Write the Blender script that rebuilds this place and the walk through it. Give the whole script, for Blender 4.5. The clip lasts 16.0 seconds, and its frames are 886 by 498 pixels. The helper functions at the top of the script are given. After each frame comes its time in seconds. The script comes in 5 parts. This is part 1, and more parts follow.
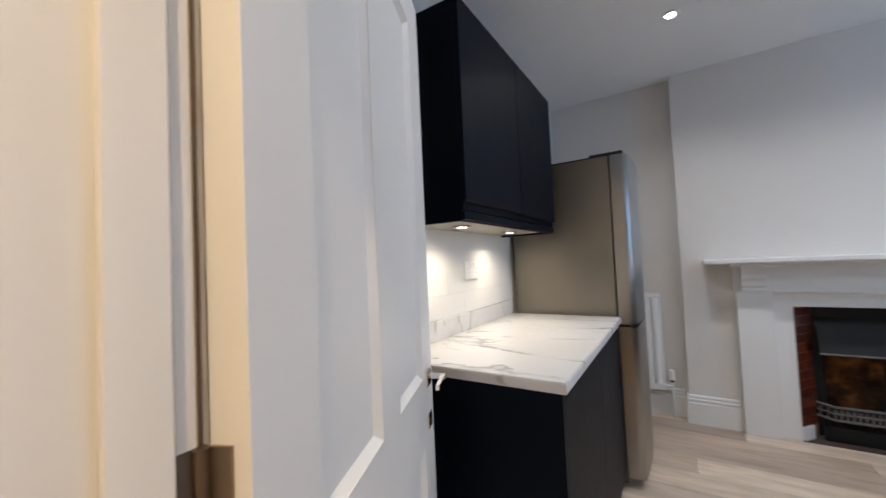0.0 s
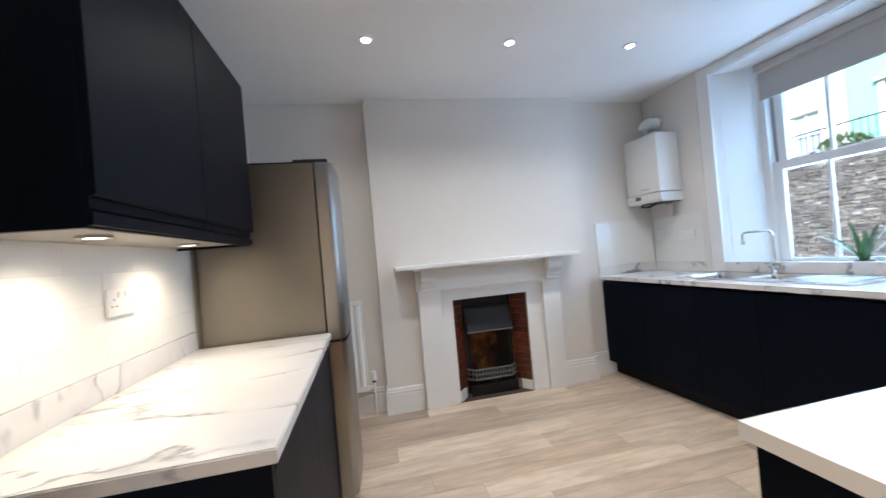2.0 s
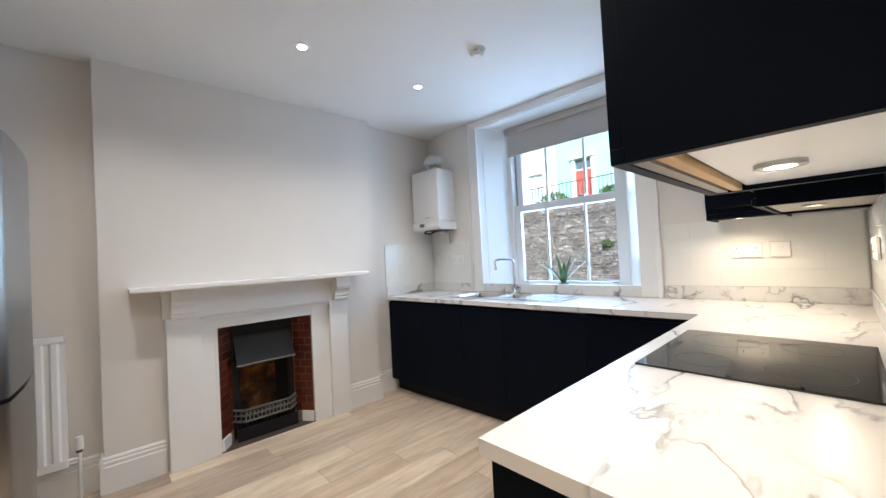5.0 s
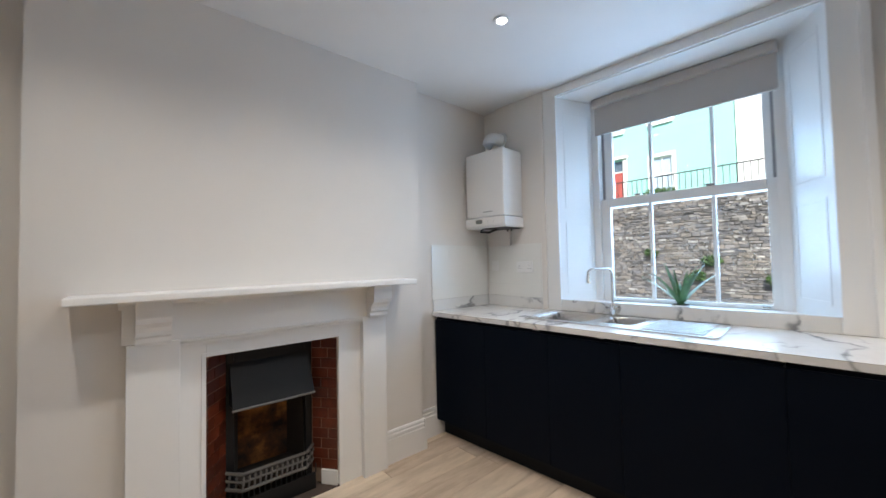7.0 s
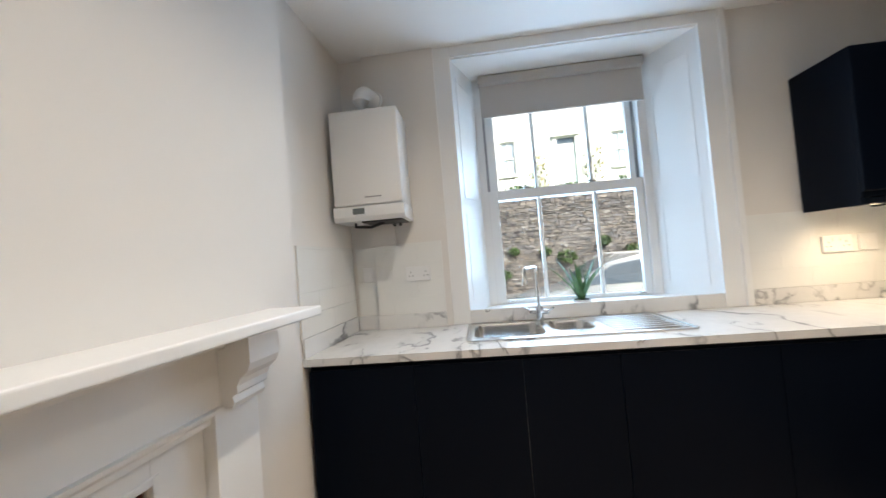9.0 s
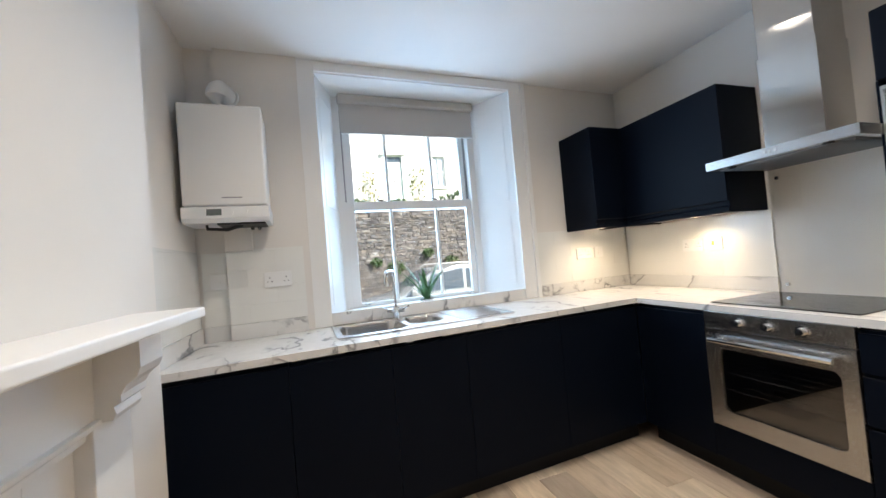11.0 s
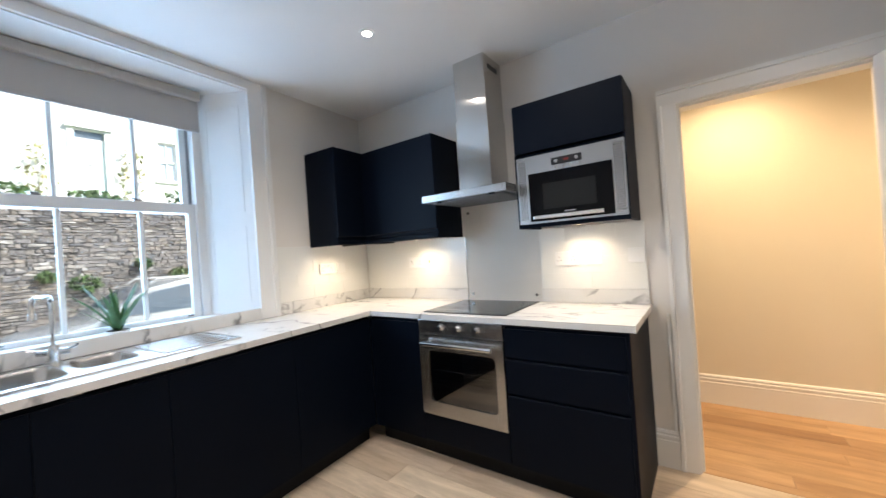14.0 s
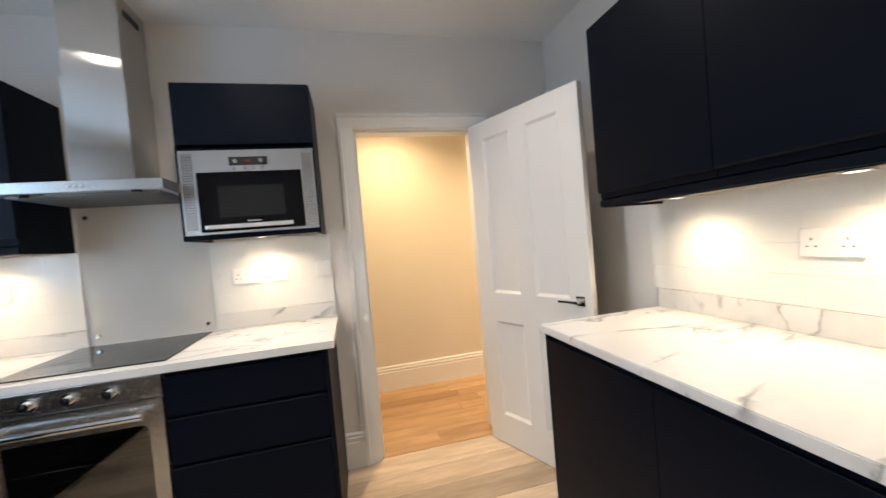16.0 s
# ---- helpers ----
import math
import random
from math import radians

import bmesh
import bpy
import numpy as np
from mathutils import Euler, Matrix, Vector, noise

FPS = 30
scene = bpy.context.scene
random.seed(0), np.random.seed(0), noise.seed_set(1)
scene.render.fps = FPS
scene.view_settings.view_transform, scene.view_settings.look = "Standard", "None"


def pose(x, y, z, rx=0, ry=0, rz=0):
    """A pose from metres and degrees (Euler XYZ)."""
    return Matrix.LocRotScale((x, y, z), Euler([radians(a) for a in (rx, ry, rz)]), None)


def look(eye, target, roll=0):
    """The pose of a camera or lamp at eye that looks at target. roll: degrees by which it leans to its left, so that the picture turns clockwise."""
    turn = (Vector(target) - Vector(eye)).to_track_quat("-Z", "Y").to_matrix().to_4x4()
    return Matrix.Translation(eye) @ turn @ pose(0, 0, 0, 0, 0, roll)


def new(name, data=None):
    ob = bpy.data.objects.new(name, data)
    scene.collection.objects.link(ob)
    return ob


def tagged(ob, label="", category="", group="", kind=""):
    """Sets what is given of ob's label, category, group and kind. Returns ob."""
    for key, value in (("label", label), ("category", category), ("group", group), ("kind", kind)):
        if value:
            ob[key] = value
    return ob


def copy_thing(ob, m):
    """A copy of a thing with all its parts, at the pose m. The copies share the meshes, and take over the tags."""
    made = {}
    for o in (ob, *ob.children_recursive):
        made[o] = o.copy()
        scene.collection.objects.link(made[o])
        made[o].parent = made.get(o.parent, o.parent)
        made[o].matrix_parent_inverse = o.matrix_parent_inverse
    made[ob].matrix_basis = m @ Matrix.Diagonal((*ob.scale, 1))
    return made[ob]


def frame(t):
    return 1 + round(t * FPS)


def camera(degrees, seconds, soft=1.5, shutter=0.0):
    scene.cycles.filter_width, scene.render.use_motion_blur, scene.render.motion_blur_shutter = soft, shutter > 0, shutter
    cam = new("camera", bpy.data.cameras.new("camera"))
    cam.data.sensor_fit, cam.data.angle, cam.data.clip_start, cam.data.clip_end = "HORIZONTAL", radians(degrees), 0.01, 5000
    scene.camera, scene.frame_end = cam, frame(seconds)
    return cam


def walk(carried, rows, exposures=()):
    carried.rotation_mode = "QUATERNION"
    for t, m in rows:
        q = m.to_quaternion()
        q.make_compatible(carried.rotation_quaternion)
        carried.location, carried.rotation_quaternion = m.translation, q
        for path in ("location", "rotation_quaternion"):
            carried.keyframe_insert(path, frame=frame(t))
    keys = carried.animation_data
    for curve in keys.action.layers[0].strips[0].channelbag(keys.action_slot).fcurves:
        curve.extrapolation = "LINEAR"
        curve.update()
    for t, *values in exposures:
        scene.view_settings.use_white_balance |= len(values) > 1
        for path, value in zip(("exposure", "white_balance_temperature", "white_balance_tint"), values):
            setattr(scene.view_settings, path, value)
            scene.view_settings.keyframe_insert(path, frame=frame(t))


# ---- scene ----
cam = camera(100.6, 16.0, shutter=0.3)
PATH = [
    (0, (0.882, -0.157, 1.245), (-0.183, 1.534, 1.315), -2.6),
    (0.5, (0.809, -0.086, 1.246), (0.182, 1.812, 1.305), -3.9),
    (1, (0.811, -0.002, 1.259), (0.55, 1.98, 1.301), -4.5),
    (1.5, (0.82, 0.051, 1.259), (0.861, 2.051, 1.294), -4.8),
    (2, (0.823, 0.047, 1.267), (1.239, 2.003, 1.283), -5.1),
    (2.5, (0.853, 0.084, 1.263), (1.562, 1.954, 1.271), -5.2),
    (3, (0.899, 0.096, 1.271), (1.822, 1.87, 1.28), -5.1),
    (3.5, (0.917, 0.08, 1.277), (2.022, 1.747, 1.288), -4.9),
    (4, (0.924, 0.072, 1.274), (2.159, 1.644, 1.291), -4.5),
    (4.2, (0.926, 0.069, 1.275), (2.2, 1.611, 1.293), -4.4),
    (6.3, (1.063, 0.475, 1.253), (2.465, 1.901, 1.316), -2.0),
    (6.5, (1.119, 0.588, 1.275), (2.477, 2.056, 1.336), -1.7),
    (7, (1.199, 0.99, 1.284), (2.515, 2.495, 1.352), -1.2),
    (7.5, (1.281, 1.442, 1.267), (2.648, 2.9, 1.358), -0.8),
    (8, (1.367, 1.77, 1.285), (2.924, 3.022, 1.382), -1.8),
    (8.5, (1.413, 2.047, 1.318), (3.248, 2.84, 1.374), -3.0),
    (9, (1.464, 2.251, 1.293), (3.439, 2.561, 1.354), -4.7),
    (9.2, (1.475, 2.299, 1.27), (3.468, 2.44, 1.349), -5.0),
    (11.3, (1.233, 2.486, 1.265), (3.111, 1.798, 1.303), -4.7),
    (11.5, (1.227, 2.474, 1.27), (3.087, 1.739, 1.302), -4.6),
    (12, (1.215, 2.446, 1.273), (3.012, 1.569, 1.305), -4.2),
    (12.5, (1.206, 2.417, 1.276), (2.923, 1.391, 1.307), -4.0),
    (13, (1.198, 2.386, 1.284), (2.794, 1.18, 1.312), -3.8),
    (13.5, (1.189, 2.382, 1.291), (2.6, 0.965, 1.312), -3.9),
    (14, (1.191, 2.371, 1.295), (2.359, 0.748, 1.303), -4.0),
    (14.5, (1.195, 2.351, 1.285), (2.064, 0.549, 1.29), -4.0),
    (15, (1.203, 2.296, 1.28), (1.715, 0.363, 1.277), -4.3),
    (15.5, (1.271, 2.25, 1.276), (1.282, 0.251, 1.26), -4.6),
    (16, (1.354, 2.239, 1.301), (0.876, 0.297, 1.247), -4.9),
]
walk(cam, [(t, look(eye, target, roll)) for t, eye, target, roll in PATH],
     [(0.0, 0.70, 5750, 10), (0.5, 0.74, 6050, 10), (1.0, 0.89, 5600, 10), (1.5, 1.06, 5750, 10), (2.0, 1.09, 5950, 10), (3.0, 1.15, 6250, 10), (3.5, 1.16, 6500, 10), (4.0, 1.17, 6350, 10),
      (6.5, 0.90, 6250, 10), (7.5, 0.86, 6600, 10), (8.5, 0.97, 6900, 10), (9.2, 1.02, 6900, 10),
      (11.5, 1.12, 6650, 10), (12.5, 1.17, 6500, 10), (13.2, 1.14, 6600, 10), (14.0, 1.13, 6450, 10), (14.5, 1.10, 6700, 10), (15.0, 1.18, 6800, 10), (15.5, 1.16, 6750, 10), (16.0, 1.06, 6650, 10)])

# ---- world, sun, lamps ----
world = bpy.data.worlds.new("sky")
scene.world = world
world.use_nodes = True
_n = world.node_tree.nodes
_sky = _n.new("ShaderNodeTexSky")
_sky.sky_type, _sky.sun_disc = "NISHITA", False
_sky.sun_elevation, _sky.sun_rotation = radians(28), radians(200)
_n["Background"].inputs[1].default_value = 0.15
world.node_tree.links.new(_sky.outputs[0], _n["Background"].inputs[0])

ZC = 2.56          # ceiling
YB, YA, YE = 3.07, 3.165, 3.145   # chimney breast face, west and east alcove back walls
SKEW = pose(3.77, 0, 0, 0, 0, 3.147) @ pose(-3.77, 0, 0)   # the window wall stands a little out of square
FIRE = pose(0.91, YB, 0, 0, 0, -0.9) @ pose(-0.91, -YB, 0)   # and so does the chimney breast
RUN = pose(3.127, 0.615, 0, 0, 0, 3.85) @ pose(-3.15, -0.65, 0)   # the fronts of the sink run


def lamp_data(name, kind, power, colour):
    d = bpy.data.lights.new(name, kind)
    d.energy, d.color = power, colour
    return d


_sun = new("sun", lamp_data("sun", "SUN", 5.0, (1.0, 0.95, 0.88)))
_sun.data.angle = radians(12)
_sun.matrix_world = look((0, 0, 20), (12, 8, 9))

WARM, NEUTRAL, HALLC = (1.0, 0.78, 0.535), (1.0, 0.93, 0.855), (1.0, 0.725, 0.42)
CEIL_SPOTS = [(0.935, 2.235), (1.835, 2.215), (2.71, 2.205), (0.92, 0.89), (1.82, 0.89), (2.69, 0.88)]


def spot(name, x, y, z, power, colour, deg=120, size=0.03, blend=0.6):
    o = new(name, lamp_data(name, "SPOT", power, colour))
    o.data.spot_size, o.data.spot_blend, o.data.shadow_soft_size = radians(deg), blend, size
    o.matrix_world = pose(x, y, z)
    return o


for _x, _y in CEIL_SPOTS:
    spot("ceiling_spot_light", _x, _y, ZC - 0.02, 17.0, NEUTRAL, 140, 0.028, 1.0)
# the second hall lamp is unseen, added to fill the hall with light
HALL_SPOTS = [(1.02, -0.56), (-0.40, -0.56)]
UNDER_SPOTS = [(0.17, 1.12), (0.17, 1.62), (1.80, 0.17), (3.02, 0.17), (3.52, 0.48)]
for _x, _y in UNDER_SPOTS:
    spot("cabinet_spot_light", _x, _y, 1.376 if _x > 1 else 1.362, 4.4, WARM, 158, 0.025, 1.0)
for _x, _y in HALL_SPOTS:
    spot("hall_spot_light", _x, _y, ZC - 0.02, 70, HALLC, 132, 0.04, 1.0)
# skylight that comes in by the window
_win = new("window_skylight", lamp_data("window_skylight", "AREA", 18, (0.42, 0.66, 1.0)))
_win.data.shape, _win.data.size, _win.data.size_y = "RECTANGLE", 0.95, 1.2
_win.matrix_world = SKEW @ pose(4.30, 1.78, 1.62, 0, 90, 0)


# ---- materials ----
def mat(name, colour, rough=0.5, metal=0.0, spec=0.5):
    m = bpy.data.materials.new(name)
    m.use_nodes = True
    b = m.node_tree.nodes["Principled BSDF"]
    b.inputs["Base Color"].default_value = (*colour, 1)
    b.inputs["Roughness"].default_value = rough
    b.inputs["Metallic"].default_value = metal
    b.inputs["Specular IOR Level"].default_value = spec
    return m


class Nodes:
    """Short hands for building a node tree on a material."""

    def __init__(self, m):
        self.t = m.node_tree
        self.b = self.t.nodes["Principled BSDF"]

    def add(self, kind, **values):
        n = self.t.nodes.new(kind)
        for k, v in values.items():
            n.inputs[k.replace("_", " ")].default_value = v
        return n

    def link(self, a, b):
        self.t.links.new(a, b)

    def coord(self, scale=(1, 1, 1), obj=True):
        c = self.t.nodes.new("ShaderNodeTexCoord" if obj else "ShaderNodeNewGeometry")
        p = self.add("ShaderNodeMapping")
        p.inputs["Scale"].default_value = scale
        self.link(c.outputs["Object" if obj else "Position"], p.inputs[0])
        return p.outputs[0]

    def noise(self, vec, scale, detail=4, rough=0.55, distort=0.0):
        n = self.add("ShaderNodeTexNoise", Scale=scale, Detail=detail, Roughness=rough, Distortion=distort)
        self.link(vec, n.inputs["Vector"])
        return n.outputs["Fac"]

    def ramp(self, fac, stops):
        n = self.t.nodes.new("ShaderNodeValToRGB")
        e = n.color_ramp.elements
        while len(e) < len(stops):
            e.new(0.5)
        for s, (p, c) in zip(e, stops):
            s.position, s.color = p, (*c, 1) if len(c) == 3 else c
        self.link(fac, n.inputs[0])
        return n.outputs[0]

    def mix(self, fac, a, b, kind="MIX"):
        n = self.t.nodes.new("ShaderNodeMix")
        n.data_type, n.blend_type = "RGBA", kind
        for sock, v in ((n.inputs[0], fac), (n.inputs[6], a), (n.inputs[7], b)):
            if isinstance(v, (int, float)):
                sock.default_value = v
            elif isinstance(v, tuple):
                sock.default_value = (*v, 1)
            else:
                self.link(v, sock)
        return n.outputs[2]

    def bump(self, fac, strength, dist=0.002):
        n = self.add("ShaderNodeBump", Strength=strength, Distance=dist)
        self.link(fac, n.inputs["Height"])
        self.link(n.outputs[0], self.b.inputs["Normal"])

    def colour(self, sock):
        self.link(sock, self.b.inputs["Base Color"])

    def rough(self, fac, lo, hi):
        n = self.add("ShaderNodeMapRange")
        n.inputs["To Min"].default_value, n.inputs["To Max"].default_value = lo, hi
        self.link(fac, n.inputs["Value"])
        self.link(n.outputs[0], self.b.inputs["Roughness"])


def paint(name, colour, rough, bump=0.15, vary=0.04, spec=0.5):
    m = mat(name, colour, rough, 0.0, spec)
    n = Nodes(m)
    v = n.coord(obj=False)
    big = n.noise(v, 1.6, 3)
    fine = n.noise(v, 240, 3)
    d = tuple(c * (1 - vary) for c in colour)
    n.colour(n.ramp(big, [(0.3, d), (0.7, colour)]))
    n.rough(n.noise(v, 9, 4), rough * 0.93, rough * 1.07)
    n.bump(fine, bump, 0.001)
    return m


M_WALL = paint("wall_paint", (0.735, 0.705, 0.665), 0.75)
M_CEIL = paint("ceiling_paint", (0.83, 0.83, 0.82), 0.8)
M_HALL = paint("hall_wall_paint", (0.72, 0.66, 0.56), 0.75)
M_GLOSS = paint("white_gloss_paint", (0.80, 0.80, 0.79), 0.36, 0.05, 0.02)
M_SATIN = paint("white_satin_paint", (0.80, 0.79, 0.77), 0.42, 0.06, 0.02)
M_TILE = paint("white_glazed_tile", (0.80, 0.80, 0.77), 0.16, 0.02, 0.03)
M_GROUT = paint("grout", (0.80, 0.798, 0.775), 0.5)
M_PLASTIC = paint("white_plastic", (0.80, 0.80, 0.79), 0.35, 0.02, 0.02)
M_BLIND = paint("blind_fabric", (0.50, 0.48, 0.46), 0.9, 0.4, 0.03)
M_NAVY = paint("navy_lacquer", (0.0020, 0.0042, 0.0098), 0.46, 0.02, 0.1, 0.08)
M_CARCASS = paint("dark_carcass", (0.004, 0.005, 0.008), 0.5, 0.03, 0.1, 0.2)
M_UNDERSIDE = paint("grey_beige_melamine", (0.33, 0.30, 0.26), 0.5, 0.1, 0.08)
M_BEECH = paint("pale_plywood", (0.62, 0.42, 0.22), 0.6, 0.1, 0.15)
M_BLACK = mat("black_plastic", (0.012, 0.012, 0.013), 0.4)
M_BLACKGLASS = mat("black_glass", (0.008, 0.009, 0.010), 0.04, 0, 0.6)
M_CHROME = mat("chrome", (0.80, 0.80, 0.80), 0.09, 1.0)
M_IRON = paint("blackened_cast_iron", (0.008, 0.0086, 0.010), 0.45, 0.6, 0.5, 0.3)
M_GRATE = paint("lighter_grate_iron", (0.17, 0.16, 0.15), 0.42, 0.5, 0.5)
M_HINGE = mat("bronzed_steel", (0.30, 0.23, 0.16), 0.38, 1.0)
# worn timber brown, which also paints the shade of the gap by the leaf
M_BARE_AND_GAP = paint("bare_timber_and_gap_shade", (0.12, 0.075, 0.04), 0.7, 0.3, 0.4)
M_RED_LED = mat("red_display", (0.20, 0.012, 0.008), 0.4)


def steel(name, colour, rough, along, aniso=0.8):
    m = mat(name, colour, rough, 1.0)
    n = Nodes(m)
    v = n.coord(along)
    f = n.noise(v, 60, 3)
    n.rough(f, rough - 0.015, rough + 0.015)
    tan = n.t.nodes.new("ShaderNodeTangent")
    tan.direction_type, tan.axis = "RADIAL", "Z"
    n.link(tan.outputs[0], n.b.inputs["Tangent"])
    n.b.inputs["Anisotropic"].default_value = aniso
    n.colour(n.ramp(n.noise(n.coord(), 3, 2), [(0.3, tuple(c * 0.9 for c in colour)), (0.7, colour)]))
    n.bump(f, 0.01, 0.0005)
    return m


M_STEEL = steel("brushed_steel", (0.62, 0.61, 0.59), 0.22, (14, 14, 1))
M_STEELH = steel("brushed_steel_fine", (0.53, 0.525, 0.52), 0.27, (14, 14, 1))
M_SINK = steel("satin_sink_steel", (0.66, 0.655, 0.645), 0.26, (14, 14, 1), 0.5)
M_ALU = steel("brushed_aluminium", (0.60, 0.595, 0.585), 0.36, (14, 14, 1))
M_FILTER = steel("dark_filter_mesh", (0.22, 0.21, 0.20), 0.42, (40, 40, 1), 0.3)
M_CHIMNEY = steel("brushed_steel_chimney", (0.62, 0.61, 0.59), 0.11, (14, 14, 1), 1.0)
M_FRIDGE = steel("fridge_steel", (0.40, 0.385, 0.36), 0.36, (20, 20, 1))
M_FRIDGE_SIDE = paint("fridge_silver_lacquer", (0.245, 0.22, 0.18), 0.33, 0.05, 0.08)
M_FRIDGE_SIDE.node_tree.nodes["Principled BSDF"].inputs["Metallic"].default_value = 0.75


def glass(name, rough=0.0, tint=(0.96, 0.98, 0.97), shine=0.04):
    m = bpy.data.materials.new(name)
    m.use_nodes = True
    t = m.node_tree
    t.nodes.clear()
    out = t.nodes.new("ShaderNodeOutputMaterial")
    mixer = t.nodes.new("ShaderNodeMixShader")
    clear = t.nodes.new("ShaderNodeBsdfTransparent")
    gloss = t.nodes.new("ShaderNodeBsdfGlossy")
    face = t.nodes.new("ShaderNodeLayerWeight")
    pw = t.nodes.new("ShaderNodeMath")
    pw.operation, pw.inputs[1].default_value = "POWER", 5.0
    fres = t.nodes.new("ShaderNodeMath")
    fres.operation, fres.inputs[1].default_value, fres.inputs[2].default_value = "MULTIPLY_ADD", 0.9 - shine, shine
    t.links.new(face.outputs["Facing"], pw.inputs[0])
    t.links.new(pw.outputs[0], fres.inputs[0])
    gloss.inputs["Roughness"].default_value = rough
    clear.inputs[0].default_value = (*tint, 1)
    t.links.new(fres.outputs[0], mixer.inputs[0])
    t.links.new(clear.outputs[0], mixer.inputs[1])
    t.links.new(gloss.outputs[0], mixer.inputs[2])
    t.links.new(mixer.outputs[0], out.inputs[0])
    return m


M_GLASS = glass("window_glass")
M_CLEAR = glass("clear_splashback_glass", 0.0, (0.995, 1.0, 0.995))
M_OVENPANE = glass("tinted_oven_glass", 0.02, (0.55, 0.55, 0.55), 0.13)


def emit(name, colour, power):
    m = mat(name, colour, 0.5)
    b = m.node_tree.nodes["Principled BSDF"]
    b.inputs["Emission Color"].default_value = (*colour, 1)
    b.inputs["Emission Strength"].default_value = power
    return m


M_LENS = emit("lamp_lens", (1.0, 0.93, 0.85), 14)
M_LENSW = emit("cabinet_lamp_lens", (1.0, 0.84, 0.62), 9)


def marble():
    m = mat("marble_laminate", (0.8, 0.8, 0.78), 0.22)
    n = Nodes(m)
    v = n.coord((1, 1, 1), obj=False)
    base = n.ramp(n.noise(v, 1.5, 5, 0.6), [(0.3, (0.67, 0.66, 0.64)), (0.7, (0.74, 0.74, 0.73))])
    out = base
    for turn, scale, offset, dark, wide in ((0.62, 1.15, 0.0, (0.15, 0.155, 0.165), 0.0050), (0.75, 2.1, 7.3, (0.29, 0.29, 0.29), 0.0045), (0.35, 1.6, 3.1, (0.20, 0.20, 0.205), 0.0045)):
        rot = n.add("ShaderNodeMapping")
        rot.inputs["Rotation"].default_value = (0, 0, turn)
        rot.inputs["Location"].default_value = (offset, offset * 0.7, 0)
        rot.inputs["Scale"].default_value = (0.6, 1.35, 0.9)
        n.link(v, rot.inputs[0])
        vein = n.noise(rot.outputs[0], scale, 6, 0.5, 0.3)
        thin = n.ramp(vein, [(0.5 - 2.2 * wide, (0, 0, 0)), (0.5 - 0.3 * wide, (1, 1, 1)), (0.5 + 0.3 * wide, (1, 1, 1)), (0.5 + 1.6 * wide, (0, 0, 0))])
        halo = n.ramp(vein, [(0.44, (0, 0, 0)), (0.497, (0.55, 0.55, 0.55)), (0.506, (0, 0, 0))])
        gate = n.ramp(n.noise(rot.outputs[0], scale * 1.9, 3), [(0.47, (0, 0, 0)), (0.57, (0.85, 0.85, 0.85))])
        out = n.mix(n.mix(1.0, halo, gate, "MULTIPLY"), out, (0.53, 0.53, 0.535))
        out = n.mix(n.mix(1.0, thin, gate, "MULTIPLY"), out, dark)
    n.colour(out)
    n.rough(n.noise(v, 30, 3), 0.16, 0.28)
    return m


M_MARBLE = marble()


def planks(name, tones, rough):
    m = mat(name, tones[0], rough)
    n = Nodes(m)
    info = n.t.nodes.new("ShaderNodeObjectInfo")
    v = n.coord((1.0, 7, 7), obj=False)
    off = n.t.nodes.new("ShaderNodeVectorMath")
    off.operation = "ADD"
    big = n.t.nodes.new("ShaderNodeMath")
    big.operation = "MULTIPLY"
    big.inputs[1].default_value = 37.0
    n.link(info.outputs["Random"], big.inputs[0])
    n.link(v, off.inputs[0])
    n.link(big.outputs[0], off.inputs[1])
    g = n.noise(off.outputs[0], 2.2, 6, 0.62, 0.6)
    fine = n.noise(off.outputs[0], 14, 5, 0.7)
    tone = n.ramp(info.outputs["Random"], [(i / (len(tones) - 1), c) for i, c in enumerate(tones)])
    dark = n.mix(1.0, tone, (0.62, 0.585, 0.54), "MULTIPLY")
    c = n.mix(n.ramp(g, [(0.36, (0.6, 0.6, 0.6)), (0.58, (0, 0, 0))]), tone, dark)
    c = n.mix(n.ramp(fine, [(0.35, (0.22, 0.22, 0.22)), (0.6, (0, 0, 0))]), c, dark)
    v2 = n.coord((0.9, 3.2, 3.2), obj=False)
    off2 = n.t.nodes.new("ShaderNodeVectorMath")
    off2.operation = "ADD"
    n.link(v2, off2.inputs[0])
    n.link(big.outputs[0], off2.inputs[1])
    blotch = n.noise(off2.outputs[0], 2.6, 3, 0.6)
    c = n.mix(n.ramp(blotch, [(0.42, (0.5, 0.5, 0.5)), (0.62, (0, 0, 0))]), c, n.mix(1.0, c, (0.72, 0.70, 0.68), "MULTIPLY"))
    n.colour(c)
    n.rough(g, rough - 0.05, rough + 0.12)
    n.bump(fine, 0.12, 0.001)
    return m


M_FLOOR = planks("grey_oak_plank", [(0.44, 0.345, 0.265), (0.84, 0.69, 0.53), (0.58, 0.455, 0.345), (0.86, 0.72, 0.56), (0.47, 0.38, 0.30), (0.78, 0.61, 0.44)], 0.40)
# hall oak, its tones also hold the orange of the warm hall light
M_HALLFLOOR = planks("warm_lit_oak_plank", [(0.36, 0.20, 0.10), (0.56, 0.36, 0.20), (0.44, 0.26, 0.13), (0.62, 0.42, 0.24)], 0.38)
M_UNDER = paint("dark_underlay", (0.08, 0.06, 0.05), 0.9)


